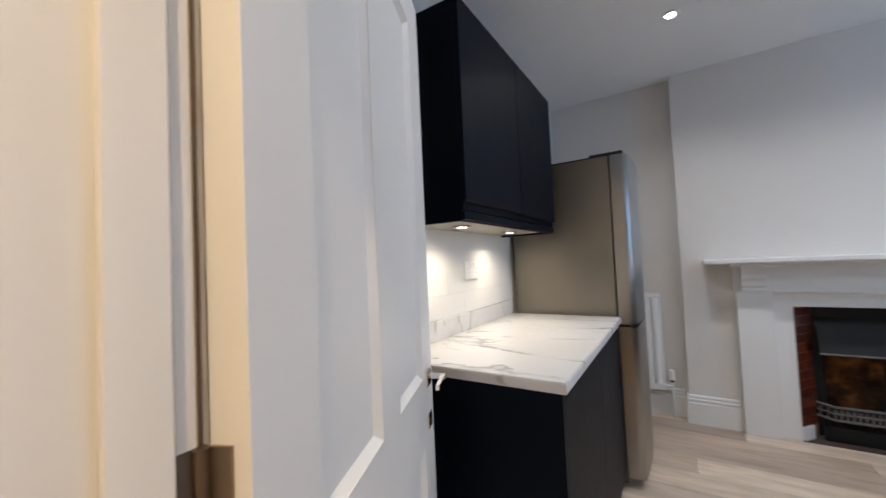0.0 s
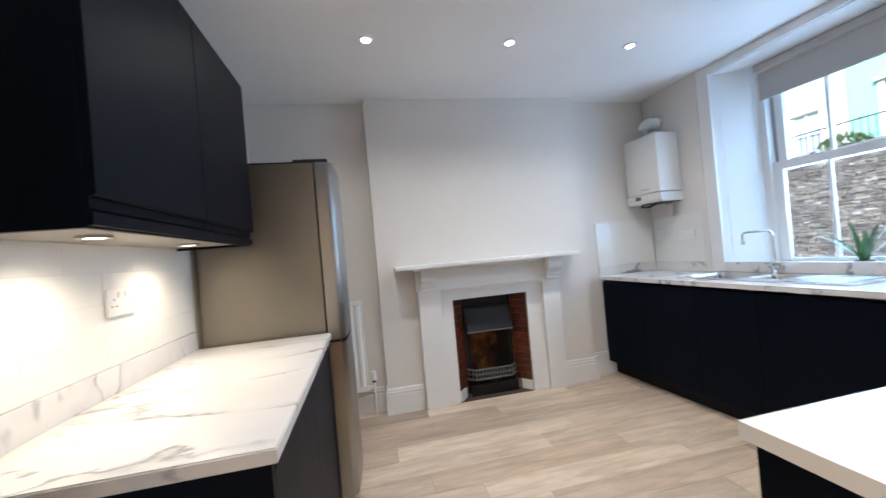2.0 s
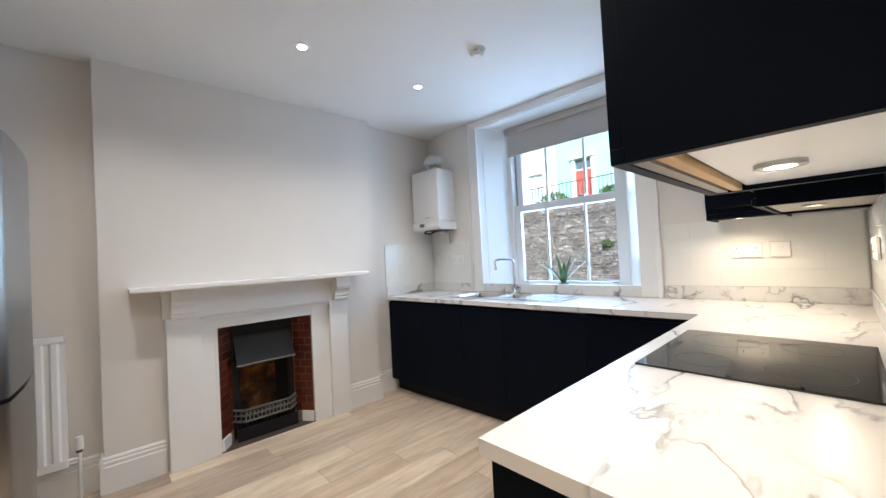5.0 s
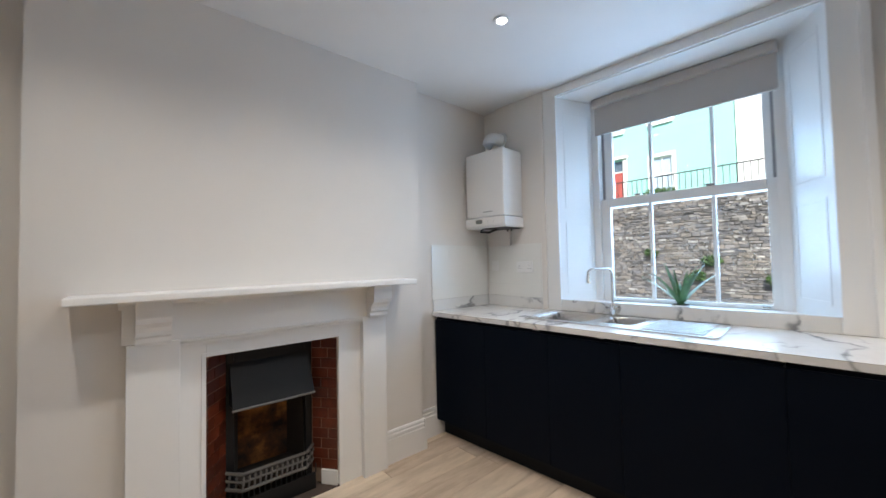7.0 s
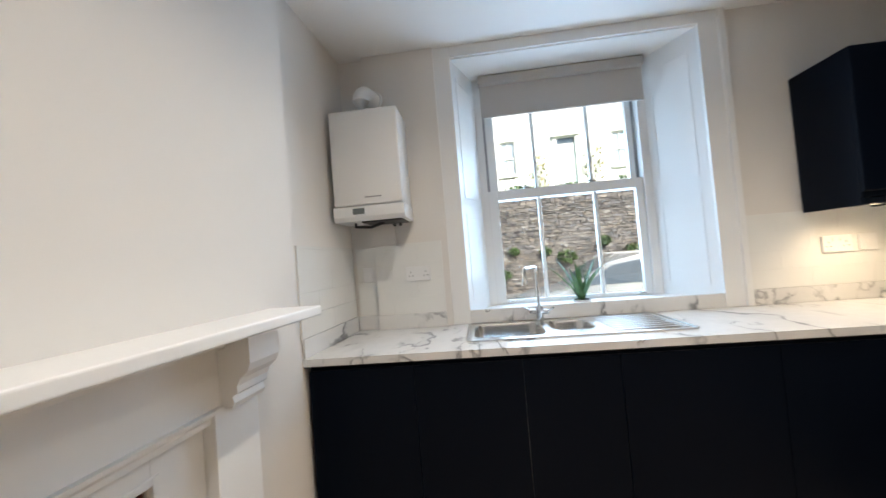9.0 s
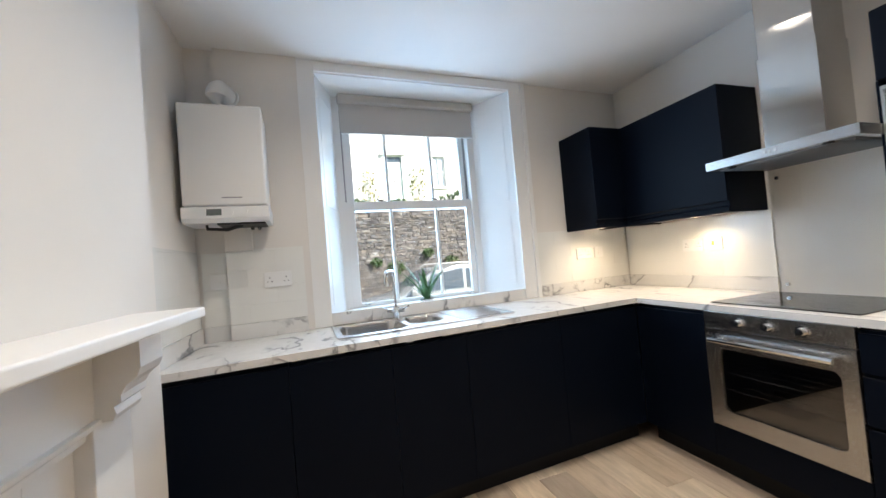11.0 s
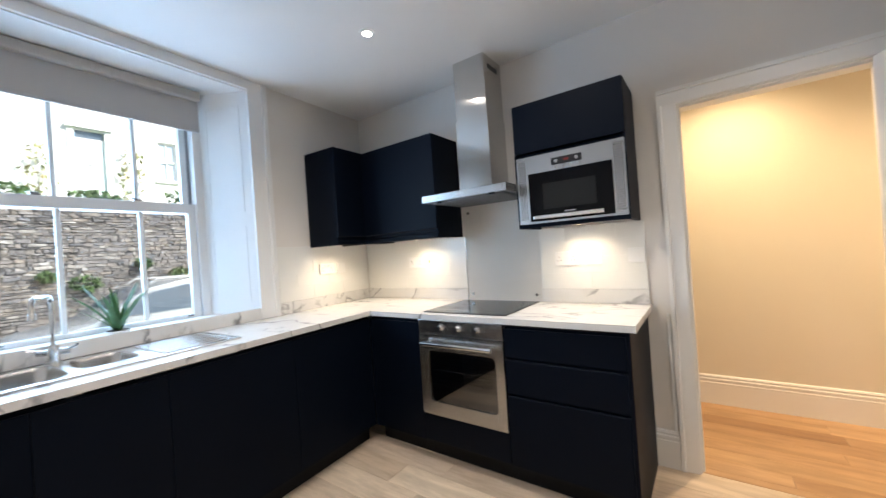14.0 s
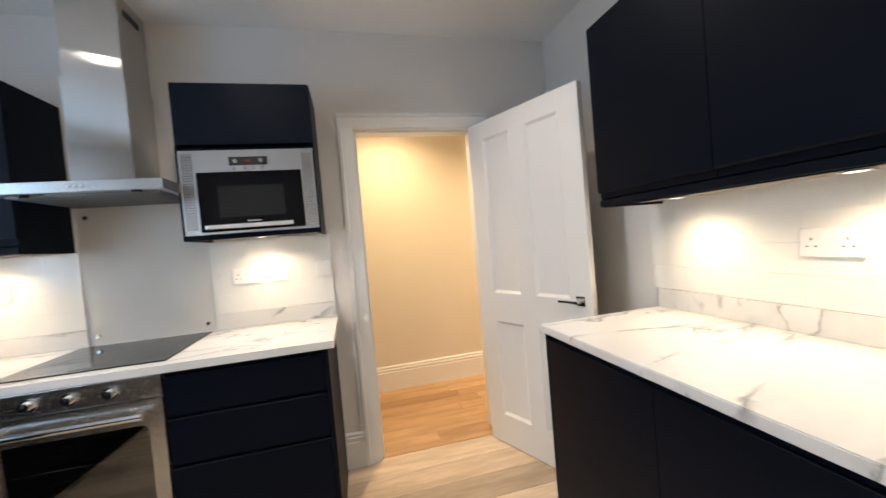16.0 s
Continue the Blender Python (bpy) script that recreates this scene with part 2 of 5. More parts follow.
def varied(name, tones, rough, scale=6, bump=0.6, dist=0.01):
    """A rough material whose tone changes from piece to piece."""
    m = mat(name, tones[0], rough)
    n = Nodes(m)
    info = n.t.nodes.new("ShaderNodeObjectInfo")
    geo = n.t.nodes.new("ShaderNodeNewGeometry")
    s = n.t.nodes.new("ShaderNodeMath")
    s.operation = "ADD"
    n.link(info.outputs["Random"], s.inputs[0])
    n.link(geo.outputs["Random Per Island"], s.inputs[1])
    f = n.t.nodes.new("ShaderNodeMath")
    f.operation = "FRACT"
    n.link(s.outputs[0], f.inputs[0])
    tone = n.ramp(f.outputs[0], [(i / (len(tones) - 1), c) for i, c in enumerate(tones)])
    v = n.coord(obj=False)
    k = n.noise(v, scale, 6, 0.65)
    c = n.mix(n.ramp(k, [(0.35, (0.7, 0.7, 0.7)), (0.65, (0, 0, 0))]), tone, n.mix(1.0, tone, (0.45, 0.43, 0.42), "MULTIPLY"))
    n.colour(c)
    n.bump(n.noise(v, scale * 4, 5), bump, dist)
    return m


M_BRICK = varied("red_glazed_brick", [(0.105, 0.019, 0.007), (0.145, 0.029, 0.010), (0.065, 0.013, 0.006), (0.12, 0.022, 0.008)], 0.28, 20, 0.2, 0.002)
M_MORTAR = paint("pale_mortar", (0.36, 0.26, 0.19), 0.9, 0.4, 0.3)
M_SOOT = paint("sooty_fireback", (0.03, 0.022, 0.017), 0.9, 0.6, 0.5)
M_HEARTH = paint("sooty_brown_hearth", (0.085, 0.058, 0.045), 0.85, 0.6, 0.5)
M_FIREBRICK = mat("scorched_fireback", (0.1, 0.04, 0.015), 0.95)
_k = Nodes(M_FIREBRICK)
_k.colour(_k.ramp(_k.noise(_k.coord(obj=False), 7, 5, 0.65), [(0.36, (0.018, 0.013, 0.010)), (0.5, (0.09, 0.036, 0.012)), (0.66, (0.30, 0.12, 0.03))]))
_k.bump(_k.noise(_k.coord(obj=False), 40, 4), 0.5, 0.004)
M_STONE = varied("grey_rubble_stone", [(0.17, 0.16, 0.165), (0.24, 0.22, 0.21), (0.14, 0.138, 0.15), (0.27, 0.24, 0.215), (0.19, 0.185, 0.20), (0.25, 0.215, 0.19), (0.42, 0.41, 0.40)], 0.9, 3.5)
M_WMORTAR = paint("weathered_mortar", (0.17, 0.16, 0.155), 0.95, 0.6, 0.3)
M_TURQ = paint("turquoise_render", (0.33, 0.64, 0.59), 0.85, 0.3, 0.06)
M_CREAM = paint("cream_render", (0.78, 0.72, 0.56), 0.85, 0.3, 0.06)
M_WHITE_EXT = paint("white_masonry_paint", (0.80, 0.80, 0.79), 0.8, 0.2, 0.05)
M_SLATE = paint("slate_roof", (0.10, 0.11, 0.13), 0.6, 0.4, 0.2)
M_ASPHALT = paint("asphalt", (0.06, 0.06, 0.062), 0.9, 0.6, 0.2)
M_LEAF = varied("green_leaf", [(0.05, 0.11, 0.03), (0.08, 0.15, 0.04), (0.04, 0.085, 0.025)], 0.5, 12, 0.2, 0.002)
M_LEAFY = varied("autumn_leaf", [(0.42, 0.38, 0.17), (0.28, 0.32, 0.13), (0.48, 0.38, 0.16)], 0.6, 12, 0.2, 0.002)
M_ALOE = varied("aloe_leaf", [(0.06, 0.17, 0.06), (0.09, 0.22, 0.08), (0.07, 0.15, 0.06)], 0.4, 30, 0.2, 0.001)
M_REDPAINT = mat("red_door_paint", (0.42, 0.085, 0.07), 0.4)
M_BLUEPAINT = mat("pale_blue_door_paint", (0.70, 0.79, 0.80), 0.4)
M_CARPAINT = mat("silver_car_paint", (0.55, 0.57, 0.60), 0.22, 0.6)
M_RUBBER = mat("rubber", (0.02, 0.02, 0.02), 0.8)
M_DARKWIN = mat("dark_window_glass", (0.10, 0.13, 0.17), 0.05, 0, 0.8)
# pane colour lightened to imitate overexposed glass
M_HOUSEWIN = mat("washed_out_window_glass", (0.44, 0.52, 0.62), 0.3, 0, 0.5)
M_YELLOW = mat("yellow_plastic", (0.75, 0.50, 0.06), 0.4)
M_GREYMARK = mat("grey_print", (0.30, 0.30, 0.31), 0.5)
M_LCD = mat("lcd_grey", (0.13, 0.15, 0.15), 0.2)
M_SMOKED = mat("smoked_glass", (0.012, 0.0125, 0.013), 0.15, 0, 0.25)
M_OVENGLASS = mat("oven_door_glass", (0.004, 0.004, 0.005), 0.06, 0, 0.12)
M_HOBMARK = mat("faint_hob_print", (0.035, 0.035, 0.036), 0.4)


# ---- building helpers ----
def box(bm, x0, x1, y0, y1, z0, z1):
    vs = [bm.verts.new((x, y, z)) for x in (x0, x1) for y in (y0, y1) for z in (z0, z1)]
    for q in ((0, 1, 3, 2), (4, 6, 7, 5), (0, 4, 5, 1), (2, 3, 7, 6), (0, 2, 6, 4), (1, 5, 7, 3)):
        bm.faces.new([vs[i] for i in q])
    return bm


def boxed(*b, bevel=0.0, seg=2):
    bm = box(bmesh.new(), *b)
    if bevel:
        bmesh.ops.bevel(bm, geom=list(bm.edges), offset=bevel, segments=seg, affect="EDGES", profile=0.6)
    return bm


def prism(outline, axis, a, b, bevel=0.0):
    """A solid of the given outline (pairs), drawn out from a to b along axis 0, 1 or 2."""
    bm = bmesh.new()

    def at(p, w):
        c = list(p)
        c.insert(axis, w)
        return bm.verts.new(c)
    lo, hi = [at(p, a) for p in outline], [at(p, b) for p in outline]
    n = len(outline)
    bm.faces.new(lo[::-1])
    bm.faces.new(hi)
    for i in range(n):
        bm.faces.new((lo[i], lo[(i + 1) % n], hi[(i + 1) % n], hi[i]))
    bmesh.ops.recalc_face_normals(bm, faces=list(bm.faces))
    if bevel:
        bmesh.ops.bevel(bm, geom=list(bm.edges), offset=bevel, segments=2, affect="EDGES", profile=0.6)
    return bm


def rod(bm, a, b, r, r2=None, n=12):
    a, b = Vector(a), Vector(b)
    d = b - a
    m = Matrix.Translation((a + b) / 2) @ d.to_track_quat("Z", "Y").to_matrix().to_4x4()
    bmesh.ops.create_cone(bm, cap_ends=True, segments=n, radius1=r, radius2=r if r2 is None else r2, depth=d.length, matrix=m)
    return bm


def tube(path, r, n=10):
    """A pipe along a line of points."""
    bm = bmesh.new()
    pts = [Vector(p) for p in path]
    rings = []
    for i, p in enumerate(pts):
        d = (pts[min(i + 1, len(pts) - 1)] - pts[max(i - 1, 0)]).normalized()
        q = d.to_track_quat("Z", "Y").to_matrix()
        rings.append([bm.verts.new(p + q @ Vector((r * math.cos(k * 2 * math.pi / n), r * math.sin(k * 2 * math.pi / n), 0))) for k in range(n)])
    for u, v in zip(rings, rings[1:]):
        for k in range(n):
            bm.faces.new((u[k], u[(k + 1) % n], v[(k + 1) % n], v[k]))
    bm.faces.new(rings[0][::-1])
    bm.faces.new(rings[-1])
    return bm


def mesh_of(name, bm, material, smooth=False):
    bmesh.ops.recalc_face_normals(bm, faces=list(bm.faces))
    me = bpy.data.meshes.new(name)
    bm.to_mesh(me)
    bm.free()
    me.materials.append(material)
    if smooth:
        for p in me.polygons:
            p.use_smooth = True
        me.set_sharp_from_angle(angle=radians(35))
    return me


def part(name, bm, material, parent, label="", smooth=False):
    o = new(name, mesh_of(name, bm, material, smooth))
    o.parent = parent
    if label:
        o["label"] = label
    return o


def piece(name, mesh, parent, m):
    o = new(name, mesh)
    o.parent = parent
    o.matrix_basis = m
    return o


def thing(name, label, category, m=None, group="", kind=""):
    o = tagged(new(name), label, category, group, kind)
    if m is not None:
        o.matrix_world = m
    return o


def solid(name, bm, material, label, category="", m=None, group="", kind="", smooth=False):
    o = tagged(new(name, mesh_of(name, bm, material, smooth)), label, category, group, kind)
    if m is not None:
        o.matrix_world = m
    return o


def structure(name, bm, material, label, m=None, smooth=False):
    return solid(name, bm, material, label, name.rstrip("_0123456789").split("_")[0], m, "", "structure", smooth)


# ---- the large structure ----
structure("ceiling", boxed(-1.5, 4.6, -1.20, 3.55, ZC, ZC + 0.12), M_CEIL, "smooth white painted plaster ceiling")
structure("wall_west", boxed(-0.15, 0, 0, 3.5, 0, ZC), M_WALL, "warm white painted plaster wall behind the fridge")
structure("wall_alcove_west", boxed(0, 0.96, YA, 3.5, 0, ZC), M_WALL, "warm white alcove wall behind a radiator")
structure("wall_alcove_east", boxed(2.72, 3.9, YE, 3.5, 0, ZC), M_WALL, "warm white alcove wall beside the boiler")

OX0, OX1, OZ = 1.502, 2.160, 0.857     # fireplace opening
CX0, CX1 = 0.91, 2.775
bm = prism([(CX0, 0), (OX0, 0), (OX0, OZ), (OX1, OZ), (OX1, 0), (CX1, 0), (CX1, ZC), (CX0, ZC)], 1, YB, 3.5)
structure("wall_chimney_breast", bm, M_WALL, "warm white chimney breast projecting into the room", FIRE)
structure("wall_flue_back", boxed(OX0 + 0.001, OX1 - 0.001, 3.42, 3.499, 0, OZ - 0.001), M_SOOT, "sooty wall at the back of the fireplace", FIRE)

# door wall, with the doorway
DX0, DX1, DZ, DT = 0.541, 1.286, 1.990, 0.165
bm = bmesh.new()
for b in ((-1.5, DX0 - 0.02, -DT, 0, 0, ZC), (DX1 + 0.02, 4.3, -DT, 0, 0, ZC), (DX0 - 0.02, DX1 + 0.02, -DT, 0, DZ + 0.02, ZC)):
    box(bm, *b)
structure("wall_south", bm, M_WALL, "warm white wall with the doorway to the hall")
structure("wall_hall", boxed(-1.5, 3.2, -1.20, -1.05, 0, ZC), M_HALL, "cream hall wall under warm light")
structure("wall_hall_end_west", boxed(-1.62, -1.5, -1.20, 0, 0, ZC), M_HALL, "cream end wall of the hall")
structure("wall_hall_end_east", boxed(3.2, 3.32, -1.20, -DT, 0, ZC), M_HALL, "cream end wall of the hall")

# window wall (built square, then turned with SKEW): splayed reveal
WY0, WY1, VY0, VY1, VD, WZ0, WZ1 = 1.068, 2.462, 1.245, 2.33, 0.33, 0.96, 2.495
bm = bmesh.new()
box(bm, 3.77, 4.22, -0.25, WY0, 0, ZC)
box(bm, 3.77, 4.22, WY1, 3.6, 0, ZC)
box(bm, 3.77, 4.22, WY0, WY1, 0, WZ0)
box(bm, 3.77, 4.22, WY0, WY1, WZ1, ZC)
structure("wall_east", bm, M_WALL, "warm white outer wall around the sash window", SKEW)
win = thing("window_1", "white painted timber sash window with panelled splayed reveals", "window", SKEW, "", "structure")
for nm, y0, y1 in (("reveal_lining", WY0, VY0), ("reveal_lining", WY1, VY1)):
    part(nm, prism([(3.768, y0), (3.77 + VD, y1), (3.77 + VD, y0)], 2, WZ0, WZ1), M_GLOSS, win)
    # raised mouldings of the two panels of each shutter lining
    ux, uy = VD / math.hypot(VD, y1 - y0), (y1 - y0) / math.hypot(VD, y1 - y0)
    nx = -abs(uy)
    ny = ux if y0 < 1.5 else -ux
    for z0, z1 in ((1.03, 1.56), (1.66, 2.40)):
        for s0, s1, a, b2 in ((0.06, 0.08, z0, z1), (0.30, 0.32, z0, z1), (0.08, 0.30, z0, z0 + 0.02), (0.08, 0.30, z1 - 0.02, z1)):
            pts = [(3.768 + s0 * ux, y0 + s0 * uy), (3.768 + s1 * ux, y0 + s1 * uy)]
            pts += [(p[0] + 0.002 * nx, p[1] + 0.002 * ny) for p in pts[::-1]]
            part("panel_moulding", prism(pts, 2, a, b2), M_GLOSS, win)
part("soffit", boxed(3.768, 3.77 + VD, WY0, WY1, WZ1 - 0.006, WZ1 + 0.01), M_GLOSS, win)
part("window_sill", boxed(3.769, 3.77 + VD, WY0 - 0.0, WY1, 0.935, 0.963, bevel=0.002), M_GLOSS, win)
for y0, y1 in ((WY0 - 0.135, WY0), (WY1, WY1 + 0.135)):
    part("architrave", prism([(3.768, y0), (3.768, y1), (3.75, y1), (3.75, y0 + 0.035 if y0 < 1.5 else y1 - 0.02), (3.738, y0 + 0.03 if y0 < 1.5 else y1 - 0.035), (3.738, y0)] if y0 < 1.5 else
                             [(3.768, y0), (3.768, y1), (3.738, y1), (3.738, y1 - 0.03), (3.75, y1 - 0.036), (3.75, y0)], 2, 0.912, ZC - 0.002), M_GLOSS, win)
part("architrave_head", boxed(3.748, 3.768, WY0, WY1, WZ1, ZC - 0.002, bevel=0.003), M_GLOSS, win)
FX = 3.77 + VD   # plane of the sashes
GY0, GY1, MR0, MR1 = 1.33, 2.225, 1.665, 1.73
part("frame_jamb", boxed(FX - 0.02, FX + 0.12, VY0 - 0.02, VY0 + 0.04, 0.96, WZ1), M_GLOSS, win)
part("frame_jamb", boxed(FX - 0.02, FX + 0.12, VY1 - 0.04, VY1 + 0.02, 0.96, WZ1), M_GLOSS, win)
part("frame_head", boxed(FX - 0.02, FX + 0.12, VY0 + 0.04, VY1 - 0.04, 2.42, WZ1), M_GLOSS, win)
low = part("lower_sash", boxed(FX + 0.005, FX + 0.045, VY0 + 0.04, GY0, 0.963, MR1, bevel=0.004), M_GLOSS, win)
part("stile", boxed(FX + 0.005, FX + 0.045, GY1, VY1 - 0.04, 0.963, MR1, bevel=0.004), M_GLOSS, low)
part("bottom_rail", boxed(FX + 0.005, FX + 0.045, GY0, GY1, 0.963, 0.990, bevel=0.003), M_GLOSS, low)
part("meeting_rail", boxed(FX, FX + 0.048, GY0, GY1, MR0, MR1, bevel=0.005), M_GLOSS, low)
up = part("upper_sash", boxed(FX + 0.05, FX + 0.09, VY0 + 0.045, GY0 + 0.01, MR0, 2.42, bevel=0.004), M_GLOSS, win)
part("stile", boxed(FX + 0.05, FX + 0.09, GY1 - 0.01, VY1 - 0.045, MR0, 2.42, bevel=0.004), M_GLOSS, up)
part("top_rail", boxed(FX + 0.05, FX + 0.09, GY0, GY1, 2.37, 2.42, bevel=0.003), M_GLOSS, up)
part("bottom_rail", boxed(FX + 0.05, FX + 0.09, GY0, GY1, MR0, MR1 - 0.01, bevel=0.003), M_GLOSS, up)
EDG = [GY0, 1.588, 1.953, GY1]
for y in EDG[1:3]:
    part("glazing_bar", boxed(FX + 0.012, FX + 0.04, y - 0.011, y + 0.011, 0.990, MR0, bevel=0.004), M_GLOSS, low)
    part("glazing_bar", boxed(FX + 0.057, FX + 0.085, y - 0.011, y + 0.011, MR1 - 0.01, 2.37, bevel=0.004), M_GLOSS, up)
for y0, y1 in zip(EDG, EDG[1:]):
    for sash, x, z0, z1 in ((low, FX + 0.025, 0.990, MR0), (up, FX + 0.07, MR1 - 0.01, 2.37)):
        o = part("pane", boxed(x, x + 0.004, y0, y1, z0, z1), M_GLASS, sash)
        o.visible_shadow = False
for y in (1.60, 2.03):
    part("sash_catch", rod(boxed(FX + 0.0, FX + 0.04, y - 0.022, y + 0.022, MR1, MR1 + 0.008, bevel=0.002), (FX + 0.02, y - 0.02, MR1 + 0.012), (FX + 0.02, y + 0.03, MR1 + 0.016), 0.005), M_STEEL, win)
for y in (1.36, 2.19):
    part("sash_lift", rod(bmesh.new(), (FX - 0.012, y - 0.02, 0.978), (FX - 0.012, y + 0.02, 0.978), 0.008), M_CHROME, win)

for y0, y1 in ((VY0 + 0.0405, VY0 + 0.058), (VY1 - 0.058, VY1 - 0.0405)):
    part("sash_channel", boxed(FX + 0.046, FX + 0.05, y0, y1, MR1 + 0.002, 2.419), M_GREYMARK, win, "grey strip in the slot beside the raised sash")

blind = thing("roller_blind", "taupe fabric roller blind, half drawn over a sash window", "blind", SKEW)
part("cassette", boxed(FX - 0.10, FX - 0.03, VY0 + 0.005, VY1 - 0.03, 2.425, 2.485, bevel=0.012, seg=3), M_BLIND, blind)
part("fabric", boxed(FX - 0.062, FX - 0.06, VY0 + 0.012, VY1 - 0.038, 2.235, 2.43), M_BLIND, blind)
part("hem_bar", boxed(FX - 0.068, FX - 0.054, VY0 + 0.012, VY1 - 0.038, 2.212, 2.236, bevel=0.004), M_BLIND, blind)

# door casing and the open door
casing = thing("door_1", "white painted doorway casing, open to the hall", "door", None, "", "structure")
for x0, x1 in ((DX0 - 0.02, DX0), (DX1, DX1 + 0.02)):
    part("jamb", boxed(x0, x1, -DT, 0, 0, DZ + 0.02), M_SATIN, casing)
part("head_lining", boxed(DX0, DX1, -DT, 0, DZ, DZ + 0.02), M_SATIN, casing)
for x0, x1 in ((DX0, DX0 + 0.012), (DX1 - 0.012, DX1)):
    part("door_stop", boxed(x0, x1, -0.070, -0.028, 0, DZ, bevel=0.002), M_SATIN, casing)
part("door_stop", boxed(DX0 + 0.012, DX1 - 0.012, -0.070, -0.028, DZ - 0.012, DZ), M_SATIN, casing)
for side, ya, yb in ((1, 0.001, 0.02), (-1, -DT - 0.02, -DT - 0.001)):
    yo = yb if side > 0 else ya
    yi = ya if side > 0 else yb
    for x0, x1 in ((DX0 - 0.09, DX0 - 0.006), (DX1 + 0.006, DX1 + 0.09)):
        inner = x1 if x0 < 1 else x0
        outer = x0 if x0 < 1 else x1
        s = 1 if x0 < 1 else -1
        part("architrave", prism([(outer, yi), (inner, yi), (inner, yi + side * 0.011), (inner - s * 0.05, yi + side * 0.014), (outer + s * 0.022, yi + side * 0.014), (outer + s * 0.018, yo + side * 0.006), (outer, yo + side * 0.006)], 2, 0, DZ + 0.006), M_SATIN, casing)
    part("architrave_head", prism([(yi, DZ + 0.006), (yi, DZ + 0.09), (yo + side * 0.006, DZ + 0.09), (yo + side * 0.006, DZ + 0.072), (yi + side * 0.014, DZ + 0.068), (yi + side * 0.014, DZ + 0.05), (yi + side * 0.011, DZ + 0.006)], 0, DX0 - 0.09, DX1 + 0.09), M_SATIN, casing)

# first strip is bare timber at the stop, second paints the gap's shade
for ya, yb in ((-0.028, -0.0245), (-0.008, -0.0050)):
    part("timber_and_gap_line", boxed(DX0, DX0 + 0.0025, ya, yb, 0, DZ), M_BARE_AND_GAP, casing, "brown line, worn bare timber or the painted dark of the leaf gap")
# leaf: built along +x from the hinge, hall side at y = -0.04
LW, LH, LT = 0.768, 1.982, 0.038
leaf = thing("panelled_door", "white painted four-panel timber door, standing wide open", "door", pose(0.546, -0.001, 0.006, 0, 0, 113.6))
ST, MU = 0.118, 0.108
xs = (0, ST, LW / 2 - MU / 2, LW / 2 + MU / 2, LW - ST, LW)
rails = ((0, 0.185), (0.768, 0.942), (LH - 0.105, LH))
part("hinge_stile", boxed(0, ST, -LT, 0, 0, LH, bevel=0.0015), M_SATIN, leaf)
part("lock_stile", boxed(LW - ST, LW, -LT, 0, 0, LH, bevel=0.0015), M_SATIN, leaf)
for z0, z1 in rails:
    part("rail", boxed(ST, LW - ST, -LT, 0, z0, z1), M_SATIN, leaf)
for (a, b) in ((0.185, 0.768), (0.942, LH - 0.105)):
    part("muntin", boxed(xs[2], xs[3], -LT, 0, a, b), M_SATIN, leaf)
    for x0, x1 in ((xs[1], xs[2]), (xs[3], xs[4])):
        p = part("panel", boxed(x0, x1, -LT + 0.012, -0.012, a, b), M_SATIN, leaf)
        for yf, yt in ((-LT + 0.001, -LT + 0.012), (-0.012, -0.001)):
            t = 0.016
            yn = yt if yf < -0.02 else yf
            ye = yf if yf < -0.02 else yt
            for tri, ax, s0, s1 in (([(x0, yn), (x0, ye), (x0 + t, yn)], 2, a, b), ([(x1, yn), (x1, ye), (x1 - t, yn)], 2, a, b),
                                    ([(yn, a), (ye, a), (yn, a + t)], 0, x0, x1), ([(yn, b), (ye, b), (yn, b - t)], 0, x0, x1)):
                part("moulding", prism(tri, ax, s0, s1), M_SATIN, p)
for z in (0.22, 1.74, 1.046):
    hg = part("hinge", boxed(-0.003, 0.0, -0.022, -0.002, z - 0.05, z + 0.05), M_HINGE, leaf, "worn bronzed butt hinge")
    part("knuckle", rod(bmesh.new(), (-0.006, 0.003, z - 0.05), (-0.006, 0.003, z + 0.05), 0.006), M_HINGE, hg)
    part("hinge_plate", boxed(DX0, DX0 + 0.002, -0.0245, -0.002, z - 0.044, z + 0.056), M_HINGE, casing)
for s in (-1, 1):
    y0 = -LT if s < 0 else 0
    h = part("lever_handle", boxed(LW - 0.085, LW - 0.035, min(y0, y0 + s * 0.006), max(y0, y0 + s * 0.006), 0.91, 0.96, bevel=0.002), M_CHROME, leaf, "chrome square lever handle")
    part("neck", rod(bmesh.new(), (LW - 0.06, y0, 0.935), (LW - 0.06, y0 + s * 0.05, 0.935), 0.009), M_CHROME, h)
    part("lever", boxed(LW - 0.16, LW - 0.05, y0 + s * 0.045 - 0.005, y0 + s * 0.045 + 0.005, 0.929, 0.942, bevel=0.002), M_CHROME, h)
    part("keyhole_plate", boxed(LW - 0.08, LW - 0.04, min(y0, y0 + s * 0.005), max(y0, y0 + s * 0.005), 0.80, 0.84, bevel=0.002), M_CHROME, h)


solid("cable_trunking", boxed(DX1 + 0.098, DX1 + 0.114, 0.001, 0.014, 0.206, 0.86, bevel=0.002), M_PLASTIC, "slim white cable trunking beside the door casing", "trunking")


